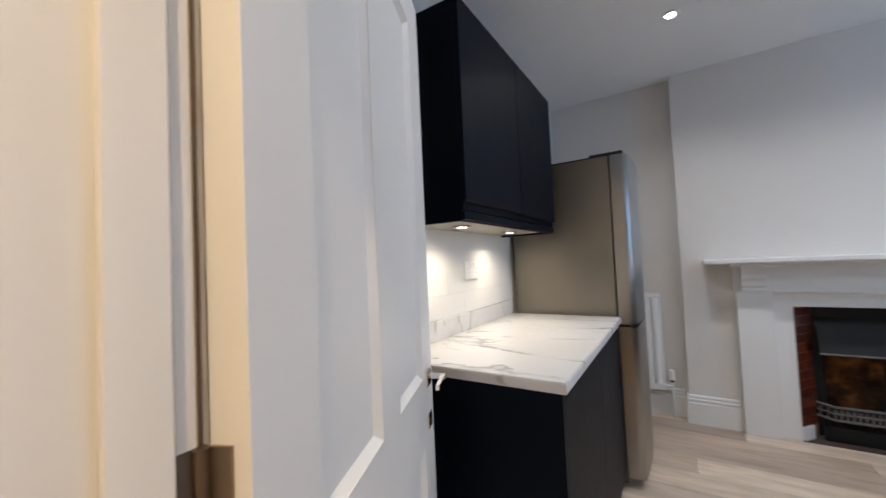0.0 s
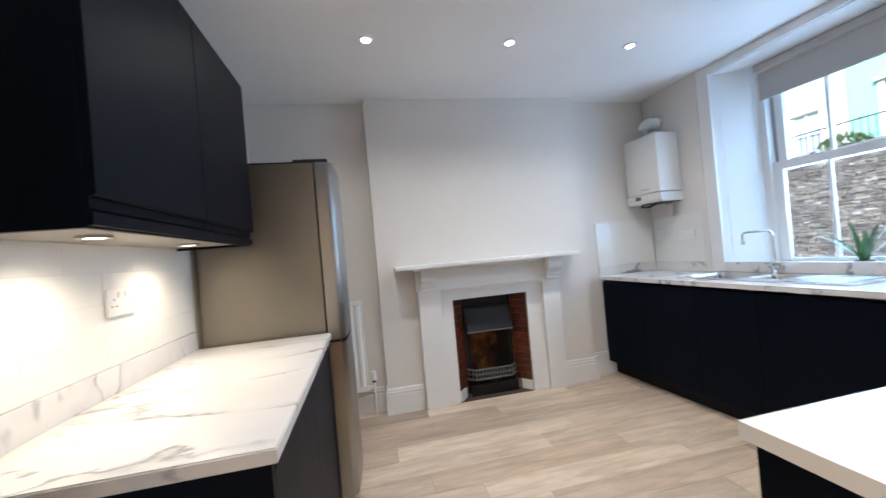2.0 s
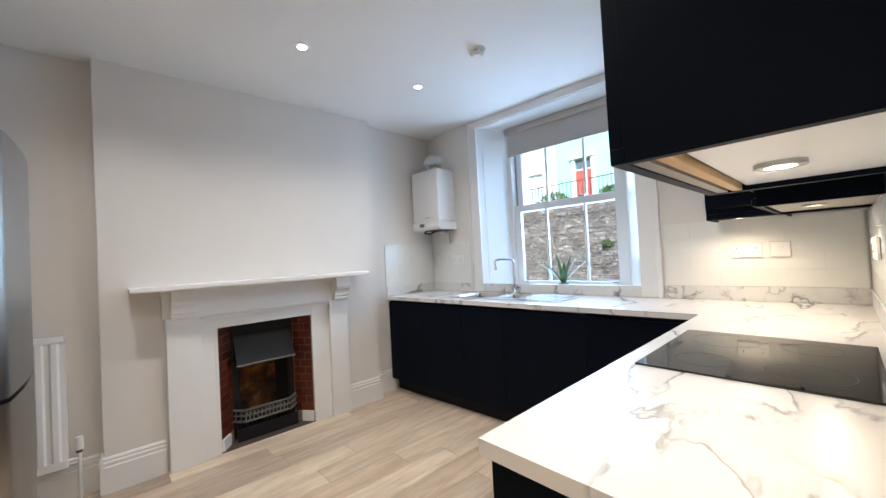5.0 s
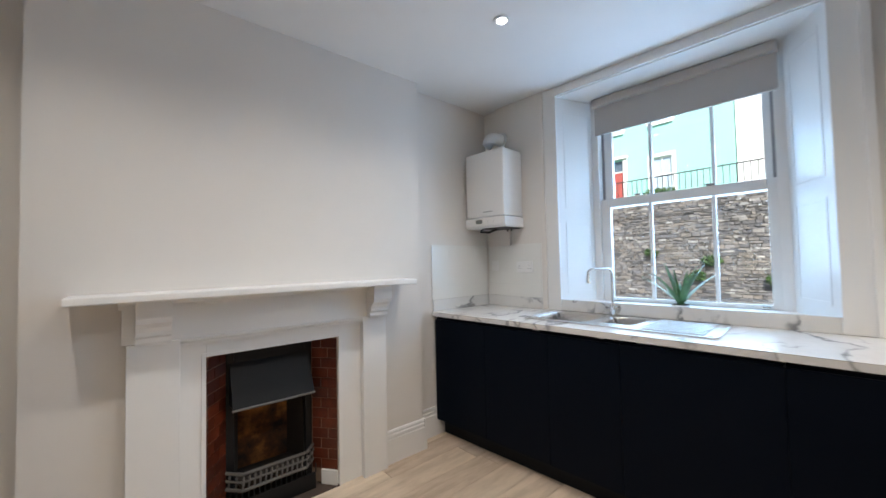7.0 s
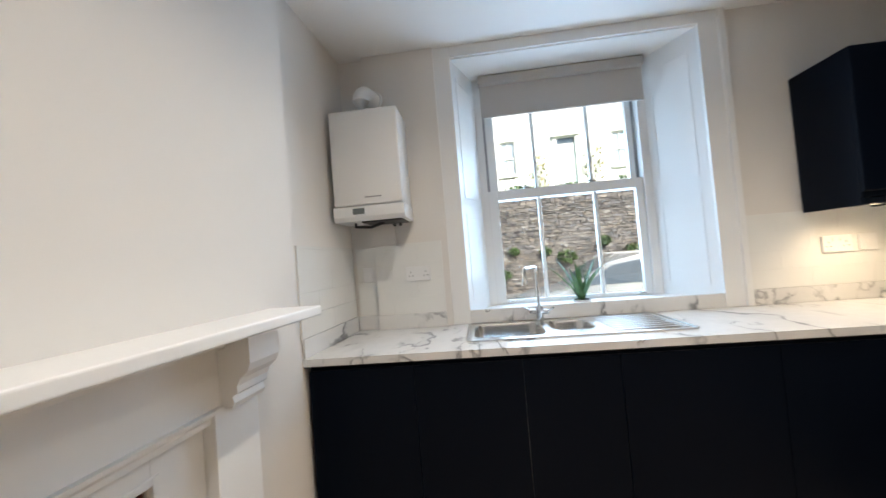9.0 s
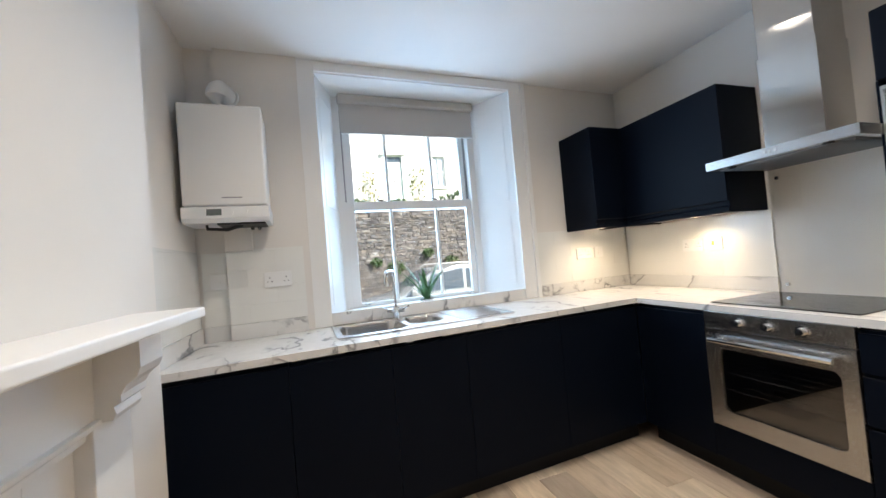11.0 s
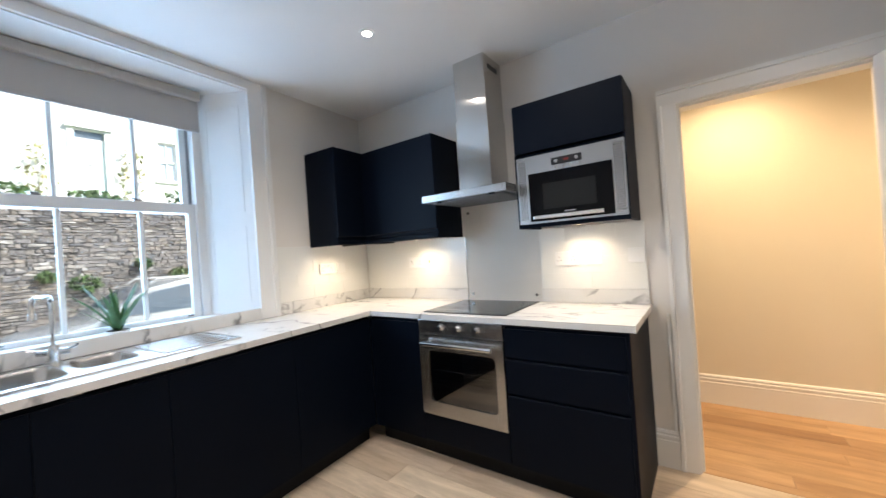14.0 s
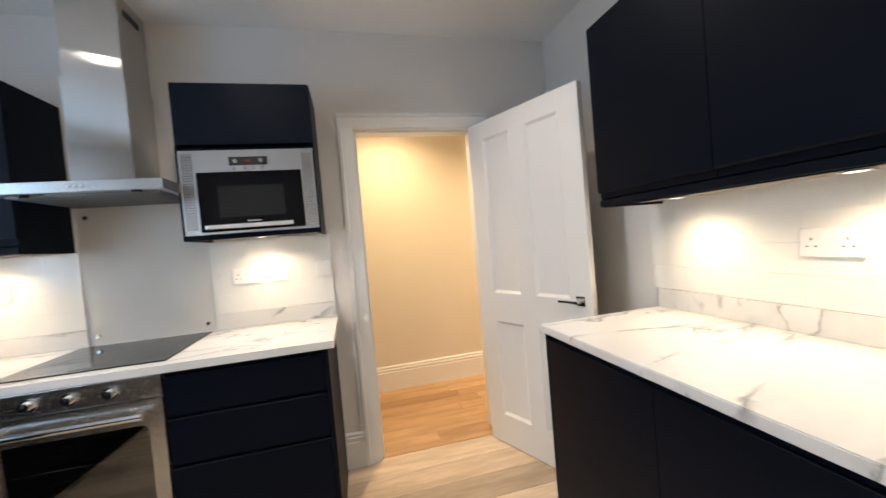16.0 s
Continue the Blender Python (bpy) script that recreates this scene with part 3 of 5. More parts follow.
# ---- skirting ----
def skirting(name, x0, y0, x1, y1, side, h=0.205, label="tall white painted skirting board with moulded top"):
    """Runs from one corner to another; side: to which side of the walk the board stands out."""
    d = Vector((x1 - x0, y1 - y0, 0))
    ln = d.length
    d.normalize()
    prof = [(0, 0), (0.020, 0), (0.020, h - 0.055), (0.016, h - 0.052), (0.016, h - 0.044), (0.019, h - 0.041), (0.019, h - 0.028), (0.012, h - 0.024), (0.012, h - 0.016), (0.016, h - 0.012), (0.010, h), (0, h)]
    bmm = prism([(p * side, z) for p, z in prof], 0, 0, ln)
    m = Matrix.Translation((x0, y0, 0)) @ Matrix.Rotation(math.atan2(d.y, d.x), 4, "Z")
    return structure(name, bmm, M_SATIN, label, m)


def fire_xy(x, y):
    v = FIRE @ Vector((x, y, 0))
    return (v.x, v.y)


skirting("skirting_1", *fire_xy(CX0, YB), *fire_xy(1.20, YB), -1)
skirting("skirting_2", *fire_xy(2.452, YB), *fire_xy(CX1, YB), -1)
skirting("skirting_3", *fire_xy(CX1, YB - 0.02), *fire_xy(CX1, YB + 0.10), -1)
skirting("skirting_4", 2.797, YE, 3.06, YE, -1)
skirting("skirting_5", CX0 - 0.02, YA, 0.0, YA, 1)
skirting("skirting_6", CX0, YB - 0.02, CX0, YA, 1)
skirting("skirting_7", DX1 + 0.092, 0, 1.505, 0, 1)
skirting("skirting_8", 0, 0, DX0 - 0.092, 0, 1)
skirting("skirting_9", -1.5, -1.05, 3.2, -1.05, 1, 0.215)
skirting("skirting_10", 0, 0, 0, 0.83, -1)
skirting("skirting_11", 0, 2.7, 0, YA, -1)


# ---- kitchen units ----
def jpull_door(parent, w, h, name="door", label=""):
    """A handleless door: x across, z up, front at y = 0, with a grip channel along its top edge."""
    out = [(0.0, 0.0), (-0.020, 0.0), (-0.020, h - 0.014), (-0.017, h - 0.011), (-0.006, h - 0.012), (-0.005, h - 0.003), (-0.003, h), (0.0, h)]
    return part(name, prism([(y, z) for y, z in out], 0, 0.0015, w - 0.0015), M_NAVY, parent, label)


def base_unit(name, label, w, m, depth=0.575, fronts=(0.75,), group="base cabinets", plinth=True, ends=(), top=0.876):
    """x across, y = 0 at the door's back and +y to the wall; the fronts stack from the top at z = 0.875."""
    o = thing(name, label, "cabinet", m, group)
    part("body", boxed(0.0, w, 0.002, depth, 0.12, top), M_CARCASS, o)
    z = 0.868
    for f in fronts:
        d = jpull_door(o, w, f - 0.004, "drawer_front" if len(fronts) > 1 else "door")
        d.location = (0, 0, z - f)
        z -= f
    if plinth:
        part("plinth", boxed(0, w, 0.055, 0.07, 0.0, 0.12), M_CARCASS, o)
    for x in ends:
        part("end_panel", boxed(x, x + 0.018, -0.02, depth, 0, 0.876, bevel=0.001), M_NAVY, o)
    return o


# hob run along the door wall: fronts look to +y
HOB = lambda x: pose(x, 0.577, 0, 0, 0, 180)
base_unit("drawer_unit", "navy handleless three-drawer base unit under a marble worktop", 0.60, HOB(2.110), 0.57, (0.165, 0.195, 0.385), ends=(0.60,))
base_unit("corner_base_unit", "navy handleless corner base unit beside the oven", 0.44, HOB(3.14), 0.57)
oven_case = base_unit("oven_housing", "navy oven housing with a plain panel below the oven", 0.588, HOB(2.700), 0.57, (), top=0.29)
part("lower_panel", boxed(0.0015, 0.5865, -0.02, 0.0, 0.125, 0.286, bevel=0.0015), M_NAVY, oven_case)

# sink run below the window
SINK = lambda y: RUN @ pose(3.185, y, 0, 0, 0, -90)
for y0, y1, nm, lb in ((0.63, 1.24, "base_unit", "navy handleless base unit under a marble worktop"), (1.24, 1.845, "base_unit", "navy handleless base unit under the draining board"),
                       (1.845, 2.24, "sink_base_unit", "narrow navy handleless unit under the sink"), (2.24, 2.70, "base_unit", "navy handleless base unit beside the sink"), (2.70, 3.165, "base_unit", "navy handleless base unit against the alcove")):
    unit = base_unit(nm, lb, y1 - y0, SINK(y1), 0.575, top=0.72 if y0 > 1.2 and y1 < 2.8 else 0.876)
    if nm == "sink_base_unit":
        # chrome strip added to imitate a glint of light in the door gap
        part("gap_glint", boxed(-0.0012, 0.0012, -0.004, 0.0015, 0.13, 0.83), M_CHROME, unit, "chrome strip that imitates a glint in the door gap")

# units on the west wall: fronts look to +x
WEST = lambda y: pose(0.585, y, 0, 0, 0, 90)
base_unit("base_unit", "dark handleless base unit beside the fridge", 0.58, WEST(1.415), 0.575)
base_unit("base_unit", "dark handleless base unit beside the door", 0.547, WEST(0.868), 0.575, ends=(-0.018,))


def worktop(name, label, outline, m=None):
    o = prism(outline, 2, 0.878, 0.91)
    bmesh.ops.bevel(o, geom=[e for e in o.edges if abs(e.verts[0].co.z - e.verts[1].co.z) < 1e-5], offset=0.003, segments=2, affect="EDGES")
    return solid(name, o, M_MARBLE, label, "worktop", m)


def skew_x(x, y):
    v = SKEW @ Vector((x, y, 0))
    return (v.x, v.y)


def run_x(x, y):
    v = RUN @ Vector((x, y, 0))
    return (v.x, v.y)


inner = (3.127, 0.606)
CUT = (3.285, 3.725, 1.47, 2.465)      # opening for the sink


def skewed(*pts):
    return [skew_x(*p) for p in pts]


wt = bmesh.new()
for outline in ([(1.466, 0.003), (1.466, 0.606), inner, (3.735, 0.606), (3.767, 0.003)],
                [inner, run_x(3.15, CUT[2]), skew_x(3.767, CUT[2]), (3.735, 0.606)],
                [run_x(3.15, CUT[2]), run_x(3.15, CUT[3])] + skewed((CUT[0], CUT[3]), (CUT[0], CUT[2])),
                skewed((CUT[1], CUT[2]), (CUT[1], CUT[3]), (3.767, CUT[3]), (3.767, CUT[2])),
                [run_x(3.15, CUT[3]), (2.957, YE - 0.002), (skew_x(3.767, 3.15)[0], YE - 0.002), skew_x(3.767, CUT[3])]):
    tmp = bpy.data.meshes.new("slab")
    piece_bm = prism(outline, 2, 0.878, 0.91)
    piece_bm.to_mesh(tmp)
    piece_bm.free()
    wt.from_mesh(tmp)
    bpy.data.meshes.remove(tmp)
bmesh.ops.remove_doubles(wt, verts=wt.verts, dist=1e-4)
solid("l_shaped_worktop", wt, M_MARBLE, "white marble-effect laminate worktop with grey veins, L-shaped", "worktop")
worktop("worktop", "white marble-effect laminate worktop with grey veins, beside the fridge", [(0.003, 0.838), (0.62, 0.838), (0.62, 2.005), (0.003, 2.005)])


def upstand(x0, y0, x1, y1, m=None, h=0.085):
    return solid("upstand", boxed(min(x0, x1), max(x0, x1), min(y0, y1), max(y0, y1), 0.9105, 0.91 + h, bevel=0.002), M_MARBLE, "marble-effect upstand strip behind the worktop", "upstand", m)


upstand(0.003, 0.838, 0.015, 2.005)
upstand(1.475, 0.003, 2.100, 0.015)
upstand(2.682, 0.003, 3.755, 0.015)
upstand(3.755, 0.0, 3.767, WY0 - 0.137, SKEW)
upstand(3.722, WY1 + 0.137, 3.734, 3.0, SKEW)
upstand(3.755, 3.001, 3.767, 3.13, SKEW)
upstand(3.755, WY0, 3.767, WY1, SKEW, 0.078)
upstand(2.965, YE - 0.015, 3.585, YE - 0.003)


# wall cabinets
def wall_unit(name, label, w, h, m, depth=0.30, doors=1, group="wall cabinets", under=True):
    """x across, front at y = 0, +y to the wall, z from the underside."""
    o = thing(name, label, "cabinet", m, group)
    t = 0.018
    for nm, b in (("side", (0, t, 0, depth, 0, h)), ("side", (w - t, w, 0, depth, 0, h)), ("top", (t, w - t, 0, depth, h - t, h)), ("bottom", (t, w - t, 0.014, depth, 0.010, 0.028)), ("back", (t, w - t, depth - 0.008, depth, 0.028, h - t))):
        part(nm, boxed(*b, bevel=0.0008), M_NAVY if nm in ("side", "top") else M_UNDERSIDE if nm == "bottom" else M_CARCASS, o)
    part("light_rail", boxed(t, w - t, 0.0, 0.014, 0, 0.03), M_NAVY, o)
    dw = w / doors
    for i in range(doors):
        out = [(0.0, 0.035), (-0.004, 0.035), (-0.006, 0.039), (-0.006, 0.061), (-0.014, 0.061), (-0.020, 0.067), (-0.020, h), (0.0, h)]
        part("door", prism(out, 0, i * dw + 0.0015, (i + 1) * dw - 0.0015), M_NAVY, o)
    part("grip_rail", boxed(0.002, w - 0.002, -0.012, 0.0, 0.004, 0.031, bevel=0.002), M_NAVY, o)
    return o


wall_unit("wall_cabinet", "dark navy handleless two-door wall cabinet beside the fridge", 1.028, 0.745, pose(0.305, 0.880, 1.375, 0, 0, 90), 0.300, 2)
wall_unit("wall_cabinet", "navy handleless wall cabinet beside the cooker hood", 0.732, 0.724, pose(3.43, 0.310, 1.388, 0, 0, 180), 0.305, 1)
corner = wall_unit("corner_wall_cabinet", "navy handleless corner wall cabinet by the window", 0.345, 0.732, SKEW @ pose(3.455, 0.628, 1.388, 0, 0, -90), 0.31, 1)
mwcab = thing("microwave_cabinet", "navy wall cabinet housing a built-in microwave", "cabinet", pose(2.092, 0.310, 1.388, 0, 0, 180), "wall cabinets")
for nm, b in (("side", (0, 0.018, 0, 0.295, 0, 0.722)), ("side", (0.582, 0.60, 0, 0.295, 0, 0.722)), ("top", (0.018, 0.582, 0, 0.295, 0.704, 0.722)), ("shelf", (0.018, 0.582, 0.0, 0.295, 0.412, 0.43)), ("back", (0.018, 0.582, 0.287, 0.295, 0.018, 0.704))):
    part(nm, boxed(*b), M_NAVY, mwcab)
for x0 in (0.0, 0.592):
    part("side_edge", boxed(x0, x0 + 0.008, -0.021, -0.0005, 0.0235, 0.436), M_NAVY, mwcab)
part("flap_door", boxed(0.0015, 0.5985, -0.02, 0, 0.44, 0.722, bevel=0.0015), M_NAVY, mwcab)
part("bottom_panel", boxed(0.018, 0.582, 0.058, 0.287, 0.012, 0.022), M_PLASTIC, mwcab, "white underside panel")
part("batten", boxed(0.018, 0.582, 0.030, 0.050, 0.002, 0.018, bevel=0.002), M_BEECH, mwcab, "pale wood batten")
part("front_batten", boxed(0.018, 0.582, 0.0005, 0.022, 0.002, 0.018), M_UNDERSIDE, mwcab, "grey-beige bottom rail")
part("front_rail", boxed(0.0, 0.60, -0.021, -0.0005, 0.0, 0.023, bevel=0.001), M_NAVY, mwcab)


# ---- fireplace ----
def rounded(x0, x1, z0, z1, r, n=4):
    out = []
    for cx, cz, a in ((x1 - r, z1 - r, 0), (x0 + r, z1 - r, 90), (x0 + r, z0 + r, 180), (x1 - r, z0 + r, 270)):
        out += [(cx + r * math.cos(radians(a + 90 * i / n)), cz + r * math.sin(radians(a + 90 * i / n))) for i in range(n + 1)]
    return out


def ring(outer, inner, axis, a, b):
    """A flat frame between two outlines of as many points each."""
    bm = bmesh.new()

    def at(p, w):
        c = list(p)
        c.insert(axis, w)
        return bm.verts.new(c)
    L = [[at(p, w) for p in o] for o in (outer, inner) for w in (a, b)]
    n = len(outer)
    for i in range(n):
        j = (i + 1) % n
        for u, v in ((0, 1), (1, 3), (3, 2), (2, 0)):
            bm.faces.new((L[u][i], L[u][j], L[v][j], L[v][i]))
    return bm


fp = thing("fireplace_surround", "white painted timber mantelpiece with pilasters, brackets and deep shelf", "fireplace", FIRE)
shelf = prism(rounded(0, 0.195, 0, 0.031, 0.0055, 3), 0, 1.042, 2.604)
bmesh.ops.bevel(shelf, geom=[e for e in shelf.edges if abs(e.verts[0].co.x - e.verts[1].co.x) < 1e-6 and min(v.co.y for v in e.verts) < 0.05], offset=0.003, segments=2, affect="EDGES")
bmesh.ops.translate(shelf, verts=shelf.verts, vec=(0, YB - 0.195, 1.148))
part("mantel_shelf", shelf, M_GLOSS, fp)
part("shelf_moulding", prism([(YB - 0.001, 1.15), (YB - 0.09, 1.15), (YB - 0.085, 1.138), (YB - 0.062, 1.125), (YB - 0.06, 1.11), (YB - 0.001, 1.11)], 0, 1.19, 2.475), M_GLOSS, fp)
part("frieze", boxed(1.20, 2.462, YB - 0.036, YB - 0.001, 0.96, 1.112, bevel=0.002), M_GLOSS, fp)
part("frieze_moulding", prism([(YB - 0.001, 0.96), (YB - 0.052, 0.96), (YB - 0.05, 0.95), (YB - 0.036, 0.938), (YB - 0.034, 0.925), (YB - 0.001, 0.925)], 0, 1.40, 2.302), M_GLOSS, fp)
for x0, x1 in ((1.215, 1.40), (2.302, 2.462)):
    part("pilaster", boxed(x0, x1, YB - 0.048, YB - 0.001, 0.0, 0.96, bevel=0.003), M_GLOSS, fp)
    prof = [(YB - 0.036, 0.955), (YB - 0.07, 0.955), (YB - 0.077, 0.968), (YB - 0.073, 0.985), (YB - 0.088, 0.995), (YB - 0.088, 1.012), (YB - 0.098, 1.03), (YB - 0.122, 1.05), (YB - 0.13, 1.07), (YB - 0.13, 1.149), (YB - 0.036, 1.149)]
    if x0 < 2:
        prof = [(YB - 0.036 + 0.5 * (y + 0.036 - YB), z) for y, z in prof]
    part("bracket", prism([(y, z - 0.003) for y, z in prof], 0, *((2.335, 2.458) if x0 > 2 else (1.245, 1.368))), M_GLOSS, fp)
part("inner_frame", boxed(1.40, OX0, YB - 0.010, YB - 0.001, 0, 0.925, bevel=0.002), M_GLOSS, fp)
part("inner_frame", boxed(OX1, 2.302, YB - 0.010, YB - 0.001, 0, 0.925, bevel=0.002), M_GLOSS, fp)
part("inner_frame", boxed(OX0, OX1, YB - 0.010, YB - 0.001, OZ, 0.925, bevel=0.002), M_GLOSS, fp)
for x0, x1, s in ((1.40, OX0, 1), (OX1, 2.302, -1)):
    xe = x1 if s > 0 else x0
    part("bead", boxed(min(xe, xe - s * 0.018), max(xe, xe - s * 0.018), YB - 0.014, YB - 0.010, 0, OZ + 0.018, bevel=0.0015), M_GLOSS, fp)
part("bead", boxed(OX0, OX1, YB - 0.014, YB - 0.010, OZ, OZ + 0.018, bevel=0.0015), M_GLOSS, fp)

grate = thing("fireplace_insert", "blackened cast-iron register grate with red brick cheeks", "fireplace", FIRE)
brick_mesh = mesh_of("brick", boxed(-0.0495, 0.0495, -0.004, 0.004, -0.0278, 0.0278, bevel=0.0015, seg=1), M_BRICK)
half_mesh = mesh_of("brick", boxed(-0.0275, 0.0275, -0.004, 0.004, -0.0278, 0.0278, bevel=0.0015, seg=1), M_BRICK)
for s, xe in ((1, OX0 + 0.004), (-1, OX1 - 0.004)):
    # splayed cheek from the opening's edge to the iron frame
    ln, ang = 0.165, 52
    dx, dy = s * math.cos(radians(ang)), math.sin(radians(ang))
    p0, p1 = (xe, YB + 0.004), (xe + ln * dx, YB + 0.004 + ln * dy)
    nx, ny = -s * dy, abs(dx)
    ch = part("cheek", prism([p0, p1, (p1[0] + 0.03 * nx, p1[1] + 0.03 * ny), (p0[0] + 0.001 * nx, p0[1] + 0.03)], 2, 0.0, OZ - 0.002), M_MORTAR, grate, "red glazed brick cheek with pale joints")
    row = 0
    z = 0.115
    while z < OZ - 0.03:
        us = ((0.052, 0), (0.1325, 1)) if row % 2 == 0 else ((0.030, 1), (0.1105, 0))
        for u, k in us:
            q = Matrix.Translation((p0[0] + dx * u, p0[1] + dy * u, z)) @ Matrix.Rotation(math.atan2(dy, dx), 4, "Z") @ (Matrix.Rotation(math.pi, 4, "Z") if s < 0 else Matrix.Identity(4))
            piece("brick", brick_mesh if k == 0 else half_mesh, ch, q)
        z += 0.0585
        row += 1
    q = [(p0[0], p0[1] - 0.005), (p0[0] + dx * 0.10, p0[1] - 0.005 + dy * 0.10), (p0[0] + dx * 0.10 + nx * 0.02, p0[1] + dy * 0.10 + ny * 0.02), (p0[0] + nx * 0.02, p0[1] + ny * 0.02)]
    part("plinth_block", prism([(x - nx * 0.014, y - ny * 0.014) for x, y in q], 2, 0, 0.085), M_GLOSS, grate, "white painted block")
ix0, ix1, iy = OX0 + 0.105, OX1 - 0.105, YB + 0.135
part("hearth", boxed(OX0 + 0.001, OX1 - 0.001, YB - 0.012, 3.418, -0.004, 0.006, bevel=0.001), M_HEARTH, grate)
for b in ((ix0, ix0 + 0.04, iy, iy + 0.03, 0, OZ - 0.003), (ix1 - 0.04, ix1, iy, iy + 0.03, 0, OZ - 0.003), (ix0 + 0.04, ix1 - 0.04, iy, iy + 0.03, 0.70, OZ - 0.003)):
    part("iron_frame", boxed(*b, bevel=0.006), M_IRON, grate)
part("canopy", prism([(iy - 0.095, 0.555), (iy - 0.083, 0.555), (iy + 0.02, 0.785), (iy + 0.005, 0.785)], 0, ix0 + 0.016, ix1 - 0.018, 0.003), M_IRON, grate, "sloping iron smoke hood")
part("canopy_lip", tube([(ix0 + 0.014, iy - 0.096, 0.553), (ix1 - 0.016, iy - 0.096, 0.553)], 0.0065, 8), M_GRATE, grate, "lighter rolled edge of the hood", smooth=True)
for s, x in ((1, ix0 + 0.017), (-1, ix1 - 0.019)):
    part("canopy_side", prism([(iy - 0.085, 0.56), (iy + 0.02, 0.56), (iy + 0.02, 0.775)], 0, min(x, x + s * 0.008), max(x, x + s * 0.008)), M_IRON, grate)
fb = [(ix0 + 0.04, iy + 0.03), (ix1 - 0.04, iy + 0.03), (ix1 - 0.09, 3.38), (ix0 + 0.09, 3.38)]
for (xa, ya), (xb, yb) in ((fb[0], fb[3]), (fb[3], fb[2]), (fb[2], fb[1])):
    part("fireback", prism([(xa, ya), (xb, yb), (xb + 0.001, yb + 0.03), (xa + 0.001, ya + 0.03)], 2, 0.0, 0.70), M_FIREBRICK if ya == yb else M_SOOT, grate, "scorched fireback")
part("ash_bed", boxed(ix0 + 0.06, ix1 - 0.06, iy - 0.02, 3.36, 0.12, 0.15, bevel=0.01), M_SOOT, grate)


def bow(z, r, out):
    n = 14
    pts = []
    for i in range(n + 1):
        u = i / n
        pts.append((ix0 - 0.005 + (ix1 - ix0 + 0.01) * u, iy - 0.005 - out * min(1.0, u / 0.14, (1 - u) / 0.14), z))
    return tube(pts, r, 8)


for z, r in ((0.222, 0.0085), (0.182, 0.006), (0.140, 0.0085)):
    part("grate_bar", bow(z, r, 0.075), M_GRATE, grate)
for i in range(17):
    u = (i + 0.5) / 17
    x = ix0 - 0.005 + (ix1 - ix0 + 0.01) * u
    y = iy - 0.005 - 0.075 * min(1.0, u / 0.14, (1 - u) / 0.14)
    part("grate_rod", rod(rod(bmesh.new(), (x, y, 0.140), (x + 0.006, y, 0.196), 0.005, n=6), (x + 0.006, y, 0.196), (x + 0.006, y, 0.208), 0.008, 0.003, n=6), M_GRATE, grate)
    part("fret_bar", rod(bmesh.new(), (x, iy - 0.077, 0.093), (x, iy - 0.077, 0.142), 0.004, n=6), M_IRON, grate)
part("ash_fret", prism([(ix0 + 0.01, iy - 0.085), (ix1 - 0.01, iy - 0.085), (ix1 - 0.01, iy - 0.07), (ix0 + 0.01, iy - 0.07)], 2, 0.006, 0.095, 0.004), M_IRON, grate)


# ---- fridge ----
fr = thing("fridge_freezer", "tall stainless steel fridge freezer with two doors and grey sides", "fridge")
FY0, FY1 = 2.022, 2.65
part("body", boxed(0.03, 0.598, FY0 + 0.004, FY1 - 0.004, 0.03, 1.785, bevel=0.004), M_FRIDGE_SIDE, fr)


def fridge_door(z0, z1):
    r, x0, x1 = 0.035, 0.606, 0.692
    out = [(x0, FY1), (x0, FY0)]
    out += [(x1 - r + r * math.sin(radians(a)), FY0 + r - r * math.cos(radians(a))) for a in (0, 22, 45, 67, 90)]
    w = FY1 - FY0 - 2 * r
    out += [(x1 + 0.012 * math.sin(math.pi * k / 8), FY0 + r + w * k / 8) for k in range(1, 8)]
    out += [(x1 - r + r * math.cos(radians(a)), FY1 - r + r * math.sin(radians(a))) for a in (0, 22, 45, 67, 90)]
    return part("door", prism(out, 2, z0, z1), M_FRIDGE, fr, smooth=True)


fridge_door(0.868, 1.785)
fridge_door(0.06, 0.852)
part("door_gap", boxed(0.60, 0.66, FY0 + 0.012, FY1 - 0.012, 0.852, 0.868), M_BLACK, fr)
part("hinge_cover", boxed(0.50, 0.672, FY0 + 0.01, FY0 + 0.10, 1.786, 1.806, bevel=0.006), M_BLACK, fr)
part("top_trim", boxed(0.04, 0.58, FY0 + 0.01, FY1 - 0.01, 1.7855, 1.793), M_BLACK, fr)
for y in (FY0 + 0.06, FY1 - 0.06):
    part("foot", rod(bmesh.new(), (0.56, y, 0.0), (0.56, y, 0.032), 0.022), M_BLACK, fr)
    part("foot", rod(bmesh.new(), (0.10, y, 0.0), (0.10, y, 0.032), 0.022), M_BLACK, fr)
part("kick_plate", boxed(0.57, 0.60, FY0 + 0.02, FY1 - 0.02, 0.02, 0.058), M_BLACK, fr)

# ---- radiator ----
rad = thing("radiator", "white pressed-steel panel radiator on the alcove wall", "radiator")
rx0, rx1, ry = 0.27, 0.765, YA - 0.075
prof = []
n = 8
wv = (rx1 - rx0 - 0.03) / n
prof.append((rx0, ry))
for i in range(n):
    a = rx0 + 0.015 + i * wv
    prof += [(a + 0.008, ry), (a + 0.018, ry - 0.012), (a + wv - 0.018, ry - 0.012), (a + wv - 0.008, ry)]
prof += [(rx1, ry), (rx1, ry + 0.012), (rx0, ry + 0.012)]
part("panel", prism(prof, 2, 0.25, 0.90), M_GLOSS, rad)
for z0, z1 in ((0.205, 0.25), (0.90, 0.935)):
    part("rim", boxed(rx0, rx1, ry - 0.008, ry + 0.02, z0, z1, bevel=0.004), M_GLOSS, rad)
